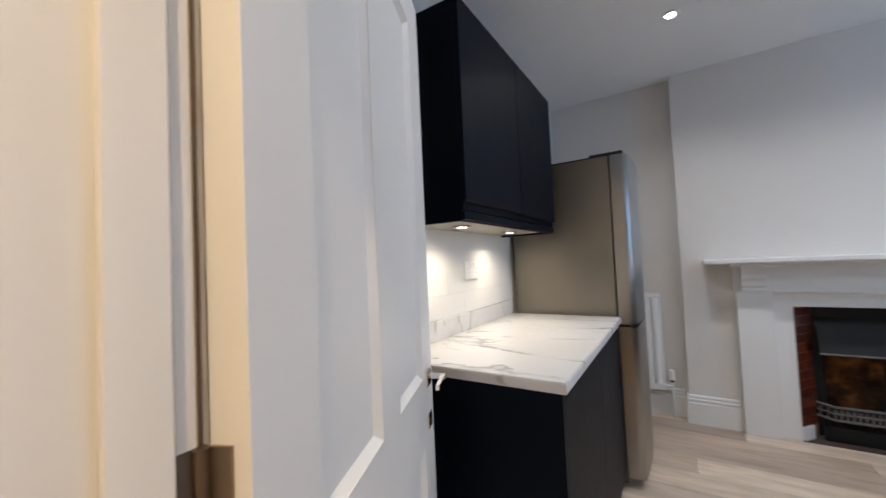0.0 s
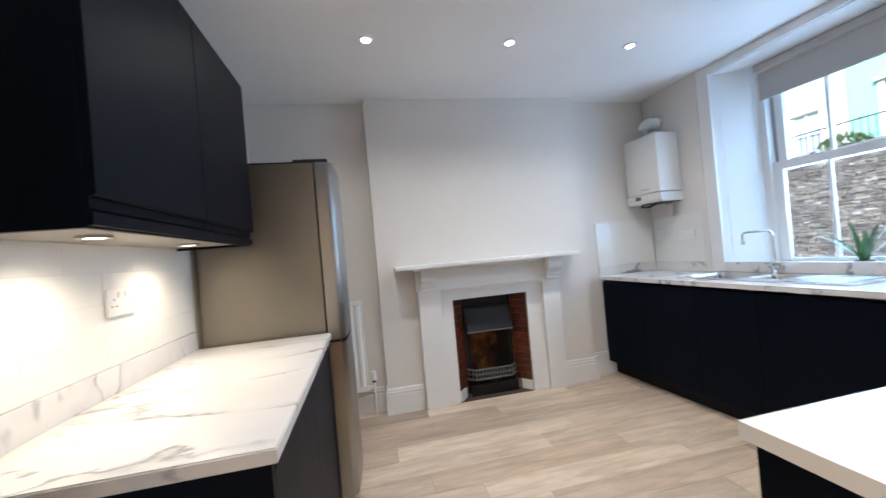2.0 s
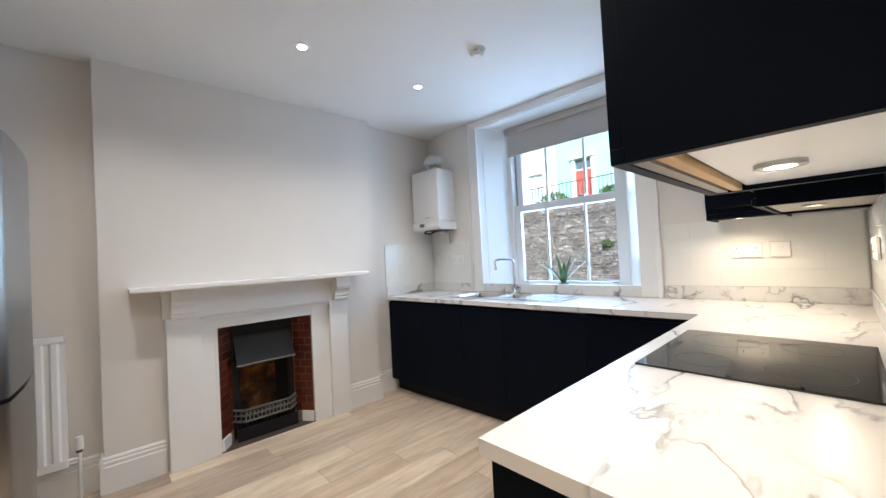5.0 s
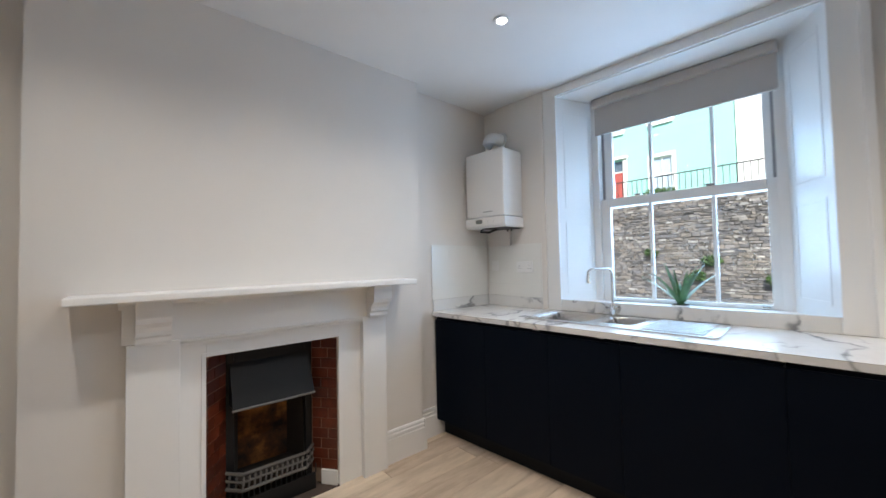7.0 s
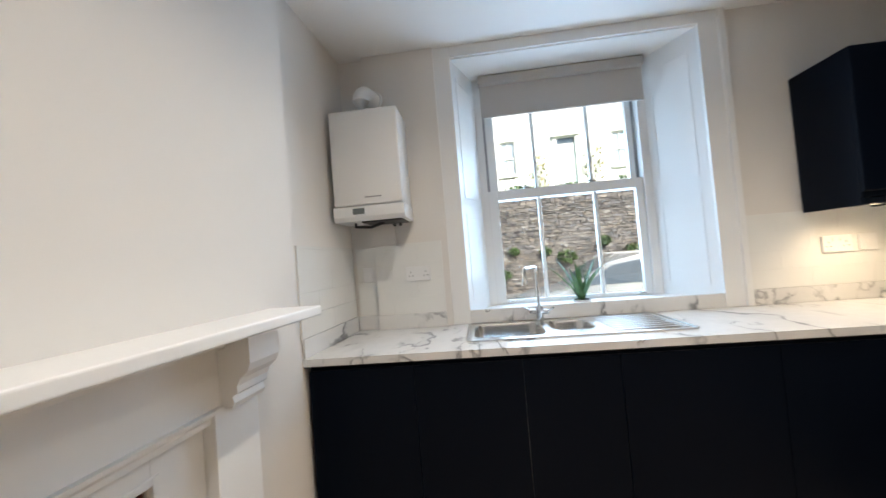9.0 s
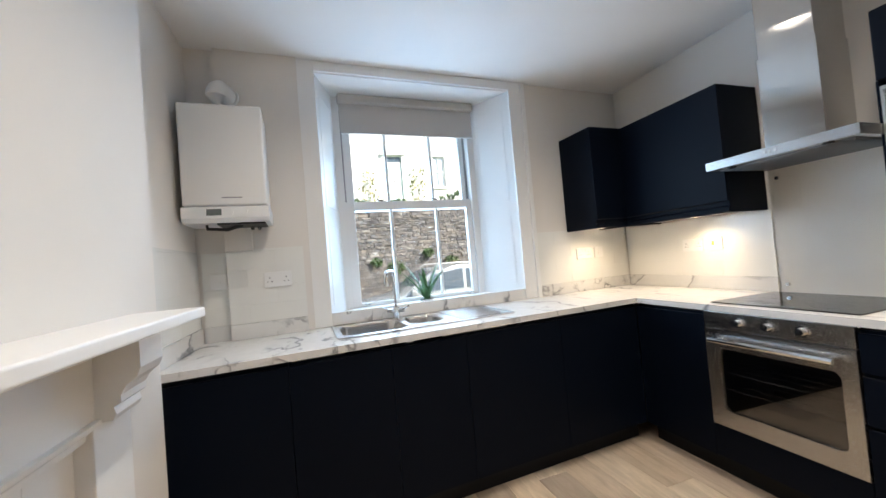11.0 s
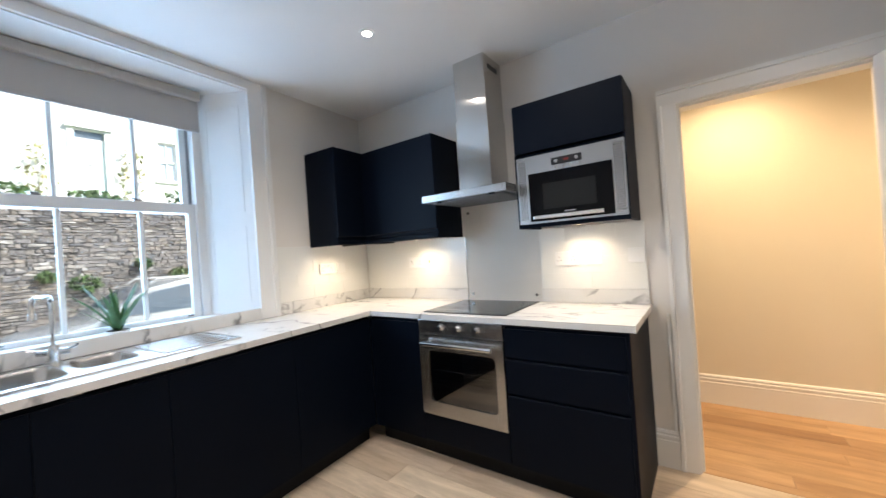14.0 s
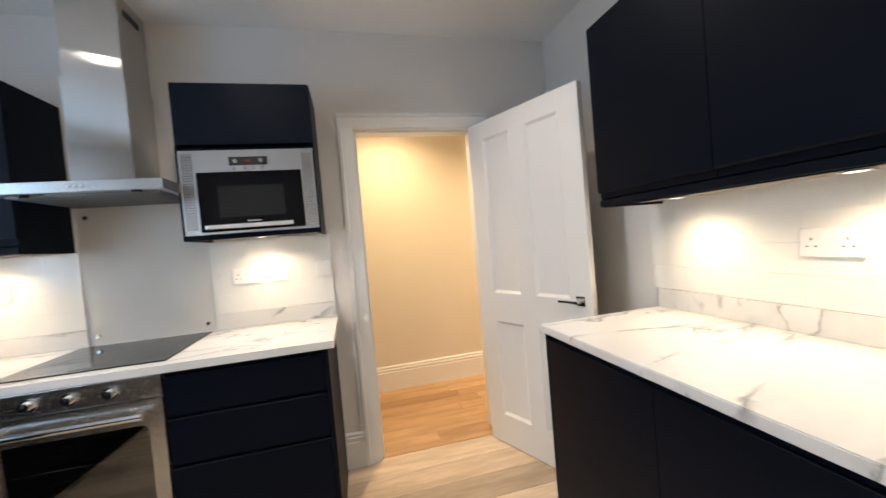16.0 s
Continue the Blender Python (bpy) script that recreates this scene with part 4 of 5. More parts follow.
part("side_cover", boxed(rx1 - 0.004, rx1, ry + 0.012, YA - 0.02, 0.215, 0.93), M_GLOSS, rad)
part("bracket", boxed(rx0 + 0.05, rx0 + 0.08, ry + 0.012, YA, 0.30, 0.85), M_GLOSS, rad)
v = part("valve", rod(rod(bmesh.new(), (rx1, ry + 0.01, 0.235), (rx1 + 0.045, ry + 0.01, 0.235), 0.010), (rx1 + 0.045, ry + 0.01, 0.0), (rx1 + 0.045, ry + 0.01, 0.27), 0.009), M_GLOSS, rad)
part("thermostat_head", rod(rod(bmesh.new(), (rx1 + 0.045, ry + 0.01, 0.285), (rx1 + 0.045, ry + 0.01, 0.345), 0.020, 0.018), (rx1 + 0.045, ry + 0.01, 0.345), (rx1 + 0.045, ry + 0.01, 0.355), 0.017), M_PLASTIC, v, "white thermostat head")
part("collar", rod(bmesh.new(), (rx1 + 0.045, ry + 0.01, 0.268), (rx1 + 0.045, ry + 0.01, 0.285), 0.014), M_BLACK, v)

# ---- boiler ----
BX0, BY0, BY1 = 3.490, 2.756, 3.133
bo = thing("boiler", "white wall-hung gas boiler with grey display panel", "boiler", SKEW)
part("case", boxed(BX0, 3.734, BY0, BY1, 1.622, 2.138, bevel=0.012, seg=3), M_PLASTIC, bo, smooth=True)
# black plate imitates the shade inside the open bottom
part("underside", boxed(BX0 + 0.03, 3.72, BY0 + 0.02, BY0 + 0.24, 1.530, 1.5385), M_BLACK, bo, "black plate standing in for the shade of the open underside")
cp = part("control_panel", prism([(BX0 - 0.004, 1.617), (BX0 - 0.004, 1.56), (BX0 + 0.012, 1.538), (3.732, 1.538), (3.732, 1.617)], 1, BY0 - 0.006, BY1 + 0.006, 0.004), M_PLASTIC, bo)
part("display", boxed(BX0 - 0.006, BX0 - 0.003, 2.966, 3.031, 1.573, 1.605), M_LCD, cp, "grey liquid crystal display")
for y in (2.925, 2.865):
    part("dial", rod(bmesh.new(), (BX0 - 0.010, y, 1.588), (BX0 - 0.003, y, 1.588), 0.015, n=20), M_PLASTIC, cp)
part("badge", boxed(BX0 - 0.002, BX0 + 0.002, 2.87, 2.96, 1.659, 1.665), M_GREYMARK, bo)
part("underside_pipes", tube([(3.60, 3.055, 1.55), (3.56, 3.045, 1.515), (3.55, 2.955, 1.505), (3.58, 2.89, 1.53)], 0.008), M_BLACK, bo)
for y in (2.815, 2.85):
    part("pipe_tail", rod(bmesh.new(), (3.66, y, 1.51), (3.66, y, 1.55), 0.009), M_STEEL, bo)
flue = tube([(3.60, 2.975, 2.13), (3.60, 2.975, 2.225), (3.603, 2.972, 2.245), (3.612, 2.966, 2.262), (3.628, 2.960, 2.273), (3.65, 2.955, 2.276), (3.736, 2.937, 2.276)], 0.048, 20)
part("flue", flue, M_PLASTIC, bo, "white flue elbow", smooth=True)
part("flue_collar", rod(bmesh.new(), (3.60, 2.975, 2.134), (3.60, 2.975, 2.146), 0.06, n=20), M_PLASTIC, bo)
part("wall_collar", rod(bmesh.new(), (3.722, 2.941, 2.276), (3.735, 2.937, 2.276), 0.062, n=20), M_PLASTIC, bo)
solid("pipe_boxing", boxed(3.735, 3.768, WY1 + 0.10, 3.0, 0.912, ZC - 0.001), M_WALL, "warm white boxed-out wall behind the boiler, tiled low down", "boxing", SKEW)
solid("pipe_cover", boxed(3.700, 3.736, 2.862, 2.998, 1.402, 1.535, bevel=0.002), M_WALL, "white pipe cover between tiles and boiler", "boxing", SKEW)

# ---- sink and tap ----
SX0, SX1, SY0, SY1, SZ = 3.275, 3.735, 1.46, 2.475, 0.9105
sk = thing("kitchen_sink", "stainless steel one and a half bowl inset sink with ribbed drainer", "sink", SKEW)
B1, B2 = (3.335, 3.665, 2.095, 2.44), (3.40, 3.655, 1.85, 2.06)


def bowl(b, depth):
    bm = bmesh.new()
    o = rounded(b[0], b[1], b[2], b[3], 0.055, 5)
    i2 = rounded(b[0] + 0.018, b[1] - 0.018, b[2] + 0.018, b[3] - 0.018, 0.045, 5)
    top = [bm.verts.new((x, y, SZ + 0.004)) for x, y in o]
    mid = [bm.verts.new((x, y, SZ - 0.01)) for x, y in rounded(b[0] + 0.006, b[1] - 0.006, b[2] + 0.006, b[3] - 0.006, 0.052, 5)]
    bot = [bm.verts.new((x, y, SZ - depth)) for x, y in i2]
    for u, w in ((top, mid), (mid, bot)):
        for k in range(len(u)):
            bm.faces.new((u[k], u[(k + 1) % len(u)], w[(k + 1) % len(w)], w[k]))
    bm.faces.new(bot)
    return bm


part("rim", ring(rounded(SX0, SX1, SY0, SY1, 0.03, 5), rounded(SX0 + 0.014, SX1 - 0.014, SY0 + 0.014, SY1 - 0.014, 0.024, 5), 2, SZ, SZ + 0.007), M_SINK, sk, smooth=True)
deck = bmesh.new()
xs = sorted({SX0 + 0.013, SX1 - 0.013, B1[0], B1[1], B2[0], B2[1]})
ys = sorted({SY0 + 0.013, SY1 - 0.013, B1[2], B1[3], B2[2], B2[3]})
for xa, xb in zip(xs, xs[1:]):
    for ya, yb in zip(ys, ys[1:]):
        cx, cy = (xa + xb) / 2, (ya + yb) / 2
        if any(b[0] < cx < b[1] and b[2] < cy < b[3] for b in (B1, B2)):
            continue
        vs = [deck.verts.new((px, py, SZ + 0.0035)) for px, py in ((xa, ya), (xb, ya), (xb, yb), (xa, yb))]
        deck.faces.new(vs)
bmesh.ops.remove_doubles(deck, verts=deck.verts, dist=1e-5)
part("deck", deck, M_SINK, sk)
for b, d in ((B1, 0.16), (B2, 0.11)):
    part("bowl", bowl(b, d), M_SINK, sk, smooth=True)
    q = rounded(b[0] - 0.0, b[1] + 0.0, b[2] - 0.0, b[3] + 0.0, 0.004, 5)
    part("bowl_edge", ring(q, rounded(b[0], b[1], b[2], b[3], 0.055, 5), 2, SZ + 0.001, SZ + 0.0045), M_SINK, sk)
    part("waste", rod(bmesh.new(), ((b[0] + b[1]) / 2, (b[2] + b[3]) / 2, SZ - d), ((b[0] + b[1]) / 2, (b[2] + b[3]) / 2, SZ - d + 0.004), 0.035, n=20), M_CHROME, sk)
for i in range(8):
    x = 3.335 + i * 0.046
    part("drainer_rib", prism(rounded(x - 0.0095, x + 0.0095, SY0 + 0.06, 1.80, 0.009, 3), 2, SZ + 0.003, SZ + 0.0095, 0.003), M_SINK, sk)
part("drainer_end", prism(rounded(3.32, 3.69, SY0 + 0.026, SY0 + 0.045, 0.008, 3), 2, SZ + 0.003, SZ + 0.006), M_SINK, sk)

tp = thing("mixer_tap", "chrome swan-neck kitchen mixer tap with two levers", "tap", SKEW @ pose(3.70, 2.075, SZ + 0.003, 0, 0, -28))
part("base", rod(rod(bmesh.new(), (0, 0, 0), (0, 0, 0.012), 0.026, n=20), (0, 0, 0.012), (0, 0, 0.075), 0.021, n=20), M_CHROME, tp, smooth=True)
sp = [(0, 0, 0.07), (0, 0, 0.27)] + [(-0.03 + 0.03 * math.cos(radians(a)), 0, 0.27 + 0.03 * math.sin(radians(a))) for a in (30, 60, 90)] + [(-0.155, 0, 0.30)] + [(-0.155 + 0.025 * math.cos(radians(a)), 0, 0.275 + 0.025 * math.sin(radians(a))) for a in (110, 140, 170)] + [(-0.18, 0, 0.235)]
part("spout", tube(sp, 0.0085, 14), M_CHROME, tp, smooth=True)
part("aerator", rod(bmesh.new(), (-0.18, 0, 0.215), (-0.18, 0, 0.24), 0.013, n=14), M_CHROME, tp)
for s in (-1, 1):
    lv = part("lever", rod(bmesh.new(), (0, s * 0.015, 0.05), (0, s * 0.055, 0.05), 0.014, n=14), M_CHROME, tp)
    part("lever_pin", rod(bmesh.new(), (0, s * 0.045, 0.055), (-0.02, s * 0.085, 0.075), 0.005, n=8), M_CHROME, lv)

# ---- plant on the sill ----
pl = thing("aloe_plant", "green spiky aloe plant in a low pot on a sill", "plant", SKEW @ pose(FX - 0.10, 1.765, 0.9635))
part("pot", rod(bmesh.new(), (0, 0, 0), (0, 0, 0.012), 0.05, 0.055, n=20), M_PLASTIC, pl)
part("soil", rod(bmesh.new(), (0, 0, 0.010), (0, 0, 0.014), 0.05, n=16), M_SOOT, pl)
rr = random.Random(3)
for i in range(13):
    a, ln = i * 2.4 + rr.uniform(-0.4, 0.4), rr.uniform(0.17, 0.31)
    lean = rr.uniform(0.10, 0.90)
    bm = bmesh.new()
    prev = None
    for k in range(6):
        u = k / 5
        rad_ = ln * (lean * u + 0.25 * lean * u * u)
        zz = 0.010 + ln * (u - 0.25 * lean * u * u)
        c = Vector((rad_ * math.cos(a) * 0.8, rad_ * math.sin(a), zz))
        w = 0.019 * (1 - u) ** 0.6 + 0.0008
        side = Vector((-math.sin(a), math.cos(a), 0)) * w
        out_ = Vector((math.cos(a), math.sin(a), 0.3)) * w * 0.45
        cur = [bm.verts.new(c - side), bm.verts.new(c + out_), bm.verts.new(c + side), bm.verts.new(c - out_ * 0.3)]
        if prev:
            for q in range(4):
                bm.faces.new((prev[q], prev[(q + 1) % 4], cur[(q + 1) % 4], cur[q]))
        prev = cur
    part("leaf", bm, M_ALOE, pl, smooth=True)

# ---- hob, splashback, hood ----
COOK = pose(-0.019, -0.008, 0)
hob = thing("induction_hob", "black glass hob set flush in the marble worktop", "hob", COOK)
part("glass_plate", boxed(2.132, 2.712, 0.052, 0.556, 0.9105, 0.916, bevel=0.0015), M_BLACKGLASS, hob)
for x, y, r in ((2.28, 0.19, 0.09), (2.57, 0.19, 0.075), (2.28, 0.41, 0.075), (2.57, 0.41, 0.10)):
    c = [(x + r * math.cos(2 * math.pi * k / 32), y + r * math.sin(2 * math.pi * k / 32)) for k in range(32)]
    c2 = [(x + (r - 0.002) * math.cos(2 * math.pi * k / 32), y + (r - 0.002) * math.sin(2 * math.pi * k / 32)) for k in range(32)]
    part("ring_mark", ring(c, c2, 2, 0.9155, 0.9163), M_HOBMARK, hob)
part("control_mark", boxed(2.36, 2.48, 0.515, 0.535, 0.9155, 0.9163), M_HOBMARK, hob)
sb = thing("glass_splashback", "clear glass splashback panel fixed with steel studs", "splashback", COOK)
o = part("pane", boxed(2.12, 2.70, 0.008, 0.014, 0.918, 1.60, bevel=0.001), M_CLEAR, sb)
o.visible_shadow = False
# white panel added behind the glass to lift its brightness under the hood
part("backing", boxed(2.121, 2.699, 0.001, 0.005, 0.918, 1.599), M_GLOSS, sb, "added white panel that brightens the splashback")
for x in (2.16, 2.66):
    for z in (0.955, 1.56):
        part("stud", rod(bmesh.new(), (x, 0.001, z), (x, 0.019, z), 0.010, n=14), M_STEEL, sb)
hd = thing("cooker_hood", "stainless steel chimney cooker hood", "cooker hood", pose(-0.010, 0, 0))
part("canopy", boxed(2.092, 2.692, 0.003, 0.495, 1.608, 1.652, bevel=0.002), M_STEELH, hd)
part("canopy_top", prism([(2.10, 1.652), (2.684, 1.652), (2.56, 1.685), (2.288, 1.685)], 1, 0.004, 0.30), M_STEELH, hd)
flt = part("filter", boxed(2.13, 2.654, 0.06, 0.44, 1.603, 1.6085), M_FILTER, hd, "dark grease filter")
for i in range(18):
    y = 0.075 + i * 0.02
    part("filter_slat", boxed(2.14, 2.644, y, y + 0.009, 1.6, 1.6035), M_FILTER, flt)
for x in (2.20, 2.58):
    part("hood_lamp", rod(bmesh.new(), (x, 0.465, 1.6), (x, 0.465, 1.609), 0.018, n=16), M_SMOKED, hd, "unlit hood lamp")
for x in (2.37, 2.392, 2.414):
    part("button", rod(bmesh.new(), (x, 0.494, 1.63), (x, 0.499, 1.63), 0.006, n=10), M_CHROME, hd)
part("lower_chimney", boxed(2.302, 2.548, 0.003, 0.252, 1.684, 2.16, bevel=0.002), M_CHIMNEY, hd)
part("upper_chimney", boxed(2.308, 2.542, 0.003, 0.246, 2.16, ZC - 0.002, bevel=0.002), M_CHIMNEY, hd)
part("vent_slot", boxed(2.3065, 2.309, 0.06, 0.19, 2.475, 2.505), M_BLACK, hd)

# ---- oven ----
ov = thing("built_in_oven", "stainless steel built-in oven with dark glass door", "oven", COOK)
part("control_fascia", boxed(2.134, 2.716, 0.586, 0.608, 0.79, 0.874, bevel=0.002), M_STEELH, ov)
for x in (2.548, 2.425, 2.297):
    k = part("knob", rod(rod(bmesh.new(), (x, 0.608, 0.831), (x, 0.614, 0.831), 0.024, n=22), (x, 0.614, 0.831), (x, 0.634, 0.831), 0.017, 0.015, n=22), M_CHROME, ov, "chrome control knob")
    part("pointer", boxed(x - 0.002, x + 0.002, 0.634, 0.637, 0.831, 0.846), M_BLACK, k)
dr = part("oven_door", ring(rounded(2.134, 2.716, 0.293, 0.786, 0.003, 5), rounded(2.185, 2.655, 0.375, 0.69, 0.03, 5), 1, 0.586, 0.612), M_STEELH, ov)
part("door_glass", boxed(2.175, 2.665, 0.598, 0.603, 0.365, 0.70), M_OVENPANE, dr)
part("handle_bar", rod(bmesh.new(), (2.185, 0.655, 0.738), (2.672, 0.655, 0.738), 0.0125, n=16), M_CHROME, dr)
for x in (2.215, 2.642):
    part("handle_post", rod(bmesh.new(), (x, 0.612, 0.738), (x, 0.655, 0.738), 0.008, n=10), M_CHROME, dr)
cav = bmesh.new()
for b in ((2.14, 2.71, 0.16, 0.17, 0.30, 0.78), (2.14, 2.155, 0.17, 0.585, 0.30, 0.78), (2.695, 2.71, 0.17, 0.585, 0.30, 0.78), (2.155, 2.695, 0.17, 0.585, 0.30, 0.315), (2.155, 2.695, 0.17, 0.585, 0.765, 0.78)):
    box(cav, *b)
part("cavity", cav, M_BLACK, ov, "dark enamelled oven cavity")
for z in (0.475, 0.56):
    rack = part("oven_rack", rod(bmesh.new(), (2.16, 0.57, z), (2.69, 0.57, z), 0.004, n=8), M_CHROME, ov, "chrome wire oven rack")
    for k in range(1, 5):
        part("rack_bar", rod(bmesh.new(), (2.16, 0.57 - k * 0.08, z), (2.69, 0.57 - k * 0.08, z), 0.003, n=6), M_STEEL, rack)

# ---- microwave ----
mw = thing("built_in_microwave", "silver built-in microwave oven with black door glass", "microwave", pose(-0.006, 0, 0))
part("front_frame", ring(rounded(1.506, 2.088, 1.413, 1.80, 0.003, 4), rounded(1.567, 2.022, 1.422, 1.70, 0.004, 4), 1, 0.3, 0.3310), M_ALU, mw)
part("body", boxed(1.52, 2.075, 0.02, 0.3, 1.41, 1.79), M_BLACK, mw)
dd = part("door_glass", boxed(1.568, 2.021, 0.3060, 0.3350, 1.423, 1.699, bevel=0.002), M_OVENGLASS, mw)
part("inner_window", boxed(1.652, 1.938, 0.3345, 0.3365, 1.487, 1.632), M_SMOKED, dd)
part("handle", boxed(1.618, 1.998, 0.3410, 0.3530, 1.434, 1.454, bevel=0.003), M_CHROME, dd)
for x in (1.64, 1.976):
    part("handle_post", boxed(x - 0.006, x + 0.006, 0.3350, 0.3420, 1.438, 1.450), M_CHROME, dd)
part("badge", boxed(1.765, 1.825, 0.3350, 0.3355, 1.463, 1.469), M_GREYMARK, dd)
pn = part("control_panel", boxed(1.715, 1.88, 0.3310, 0.3340, 1.727, 1.767, bevel=0.001), M_BLACK, mw)
part("display", boxed(1.785, 1.812, 0.3338, 0.3348, 1.742, 1.754), M_RED_LED, pn, "red figures on a black display")
for x in (1.742, 1.853):
    part("knob", rod(bmesh.new(), (x, 0.3340, 1.747), (x, 0.3440, 1.747), 0.0095, 0.008, n=16), M_ALU, pn)
for x in (1.735, 1.775, 1.815, 1.86):
    part("button", rod(bmesh.new(), (x, 0.3305, 1.713), (x, 0.3350, 1.713), 0.008, n=12), M_CHROME, mw)
slot = mesh_of("vent_slit", boxed(-0.0017, 0.0017, 0, 0.001, -0.0022, 0.0022), M_BLACK)
for x0 in (1.517, 2.036):
    g = part("vent_grille", boxed(x0 - 0.004, x0 + 0.044, 0.3305, 0.3322, 1.432, 1.785), M_STEELH, mw)
    for i in range(5):
        for j in range(28):
            piece("vent_slit", slot, g, pose(x0 + 0.002 + i * 0.009, 0.3321, 1.443 + j * 0.0121))


# ---- lamps ----
def disc_lamp(name, label, x, y, z, r, t, lens, ringmat, group):
    o = thing(name, label, "lamp", pose(x, y, z), group)
    n = 28
    c = [(r * math.cos(2 * math.pi * k / n), r * math.sin(2 * math.pi * k / n)) for k in range(n)]
    c2 = [(p * 0.62, q * 0.62) for p, q in c]
    part("bezel", ring(c, c2, 2, -t, -0.0005), ringmat, o)
    part("lens", rod(bmesh.new(), (0, 0, -t * 0.62), (0, 0, -t * 0.3), r * 0.615, n=24), lens, o, "glowing lens")
    return o


_first = None
for _x, _y in CEIL_SPOTS:
    if _first is None:
        _first = disc_lamp("recessed_downlight", "round white recessed downlight in the ceiling, lit", _x, _y, ZC, 0.043, 0.008, M_LENS, M_PLASTIC, "ceiling downlights")
    else:
        copy_thing(_first, pose(_x, _y, ZC))
_first = None
for _x, _y in UNDER_SPOTS:
    zz = 1.400 if _x > 1 else 1.386
    if _first is None:
        _first = disc_lamp("round_metal_lamp", "round metal lamp under a wall cabinet or on the hall ceiling, lit", _x, _y, zz, 0.036, 0.009, M_LENSW, M_STEEL, "under-cabinet lamps")
    else:
        copy_thing(_first, pose(_x, _y, zz))
# hall ceiling lamps, copied from the cabinet lamp; the second is added, unseen
for _x, _y in HALL_SPOTS:
    copy_thing(_first, pose(_x, _y, ZC))
sd = thing("smoke_alarm", "round white smoke alarm with dark vents on the ceiling", "smoke alarm", pose(2.70, 1.60, ZC))
part("base", rod(bmesh.new(), (0, 0, -0.014), (0, 0, -0.0005), 0.052, n=28), M_PLASTIC, sd)
part("vents", rod(bmesh.new(), (0, 0, -0.026), (0, 0, -0.014), 0.036, n=24), M_GREYMARK, sd)
for k in range(6):
    a = k * math.pi / 3
    part("rib", boxed(0.030, 0.046, -0.007, 0.007, -0.028, -0.013, bevel=0.001), M_PLASTIC, sd).matrix_basis = Matrix.Rotation(a, 4, "Z")
part("cap", rod(bmesh.new(), (0, 0, -0.045), (0, 0, -0.027), 0.030, 0.045, n=28), M_PLASTIC, sd)


# ---- sockets and switches ----
def faceplate(name, label, m, w=0.146, kind="double"):
    """x across, front to +y, centred on its own middle."""
    o = thing(name, label, "socket", m, "wall plates")
    part("plate", boxed(-w / 2, w / 2, 0, 0.009, -0.043, 0.043, bevel=0.003), M_PLASTIC, o)
    if kind == "double":
        for s in (-1, 1):
            for dx, dz, ww, hh in ((0, 0.010, 0.004, 0.008), (-0.011, -0.012, 0.007, 0.004), (0.011, -0.012, 0.007, 0.004)):
                part("pin_hole", boxed(s * 0.043 + dx - ww / 2, s * 0.043 + dx + ww / 2, 0.0085, 0.0095, dz - hh / 2, dz + hh / 2), M_BLACK, o)
            part("rocker", boxed(s * 0.018 - 0.006, s * 0.018 + 0.006, 0.008, 0.0125, 0.014, 0.034, bevel=0.001), M_PLASTIC, o)
    elif kind == "switch":
        part("rocker", boxed(-0.008, 0.008, 0.008, 0.013, -0.012, 0.012, bevel=0.001), M_PLASTIC, o)
    else:
        part("rocker", boxed(-0.022, -0.008, 0.008, 0.0125, -0.012, 0.012, bevel=0.001), M_PLASTIC, o)
        part("neon", boxed(0.008, 0.022, 0.008, 0.0115, -0.014, 0.014), M_YELLOW, o, "yellow indicator")
    return o


NP = lambda x, z: pose(x, 0.012, z)
faceplate("double_socket", "white plastic double socket on the tiles", NP(1.925, 1.19))
faceplate("fused_switch", "white plastic switch plate on the tiles", NP(1.757, 1.19), 0.086, "switch")
faceplate("light_switch", "white plastic light switch by the door", NP(1.525, 1.192), 0.086, "switch")
faceplate("double_socket", "white plastic double socket on the tiles", NP(3.17, 1.21))
faceplate("cooker_switch", "white switch plate with a yellow indicator", NP(3.01, 1.215), 0.086, "cooker")
EP = lambda y, z, x=3.758: SKEW @ pose(x, y, z, 0, 0, 90)
faceplate("double_socket", "white plastic double socket on the tiles", EP(0.49, 1.21))
faceplate("fused_switch", "white plastic switch plate on the tiles", EP(0.34, 1.21), 0.086, "switch")
faceplate("double_socket", "white plastic double socket on the tiles below the boiler", EP(2.745, 1.228, 3.7255))
faceplate("fused_switch", "white plastic switch plate beside the boxed-in pipes", EP(3.045, 1.24), 0.086, "switch")
faceplate("double_socket", "white plastic double socket on the tiles", pose(0.012, 1.476, 1.197, 0, 0, -90))


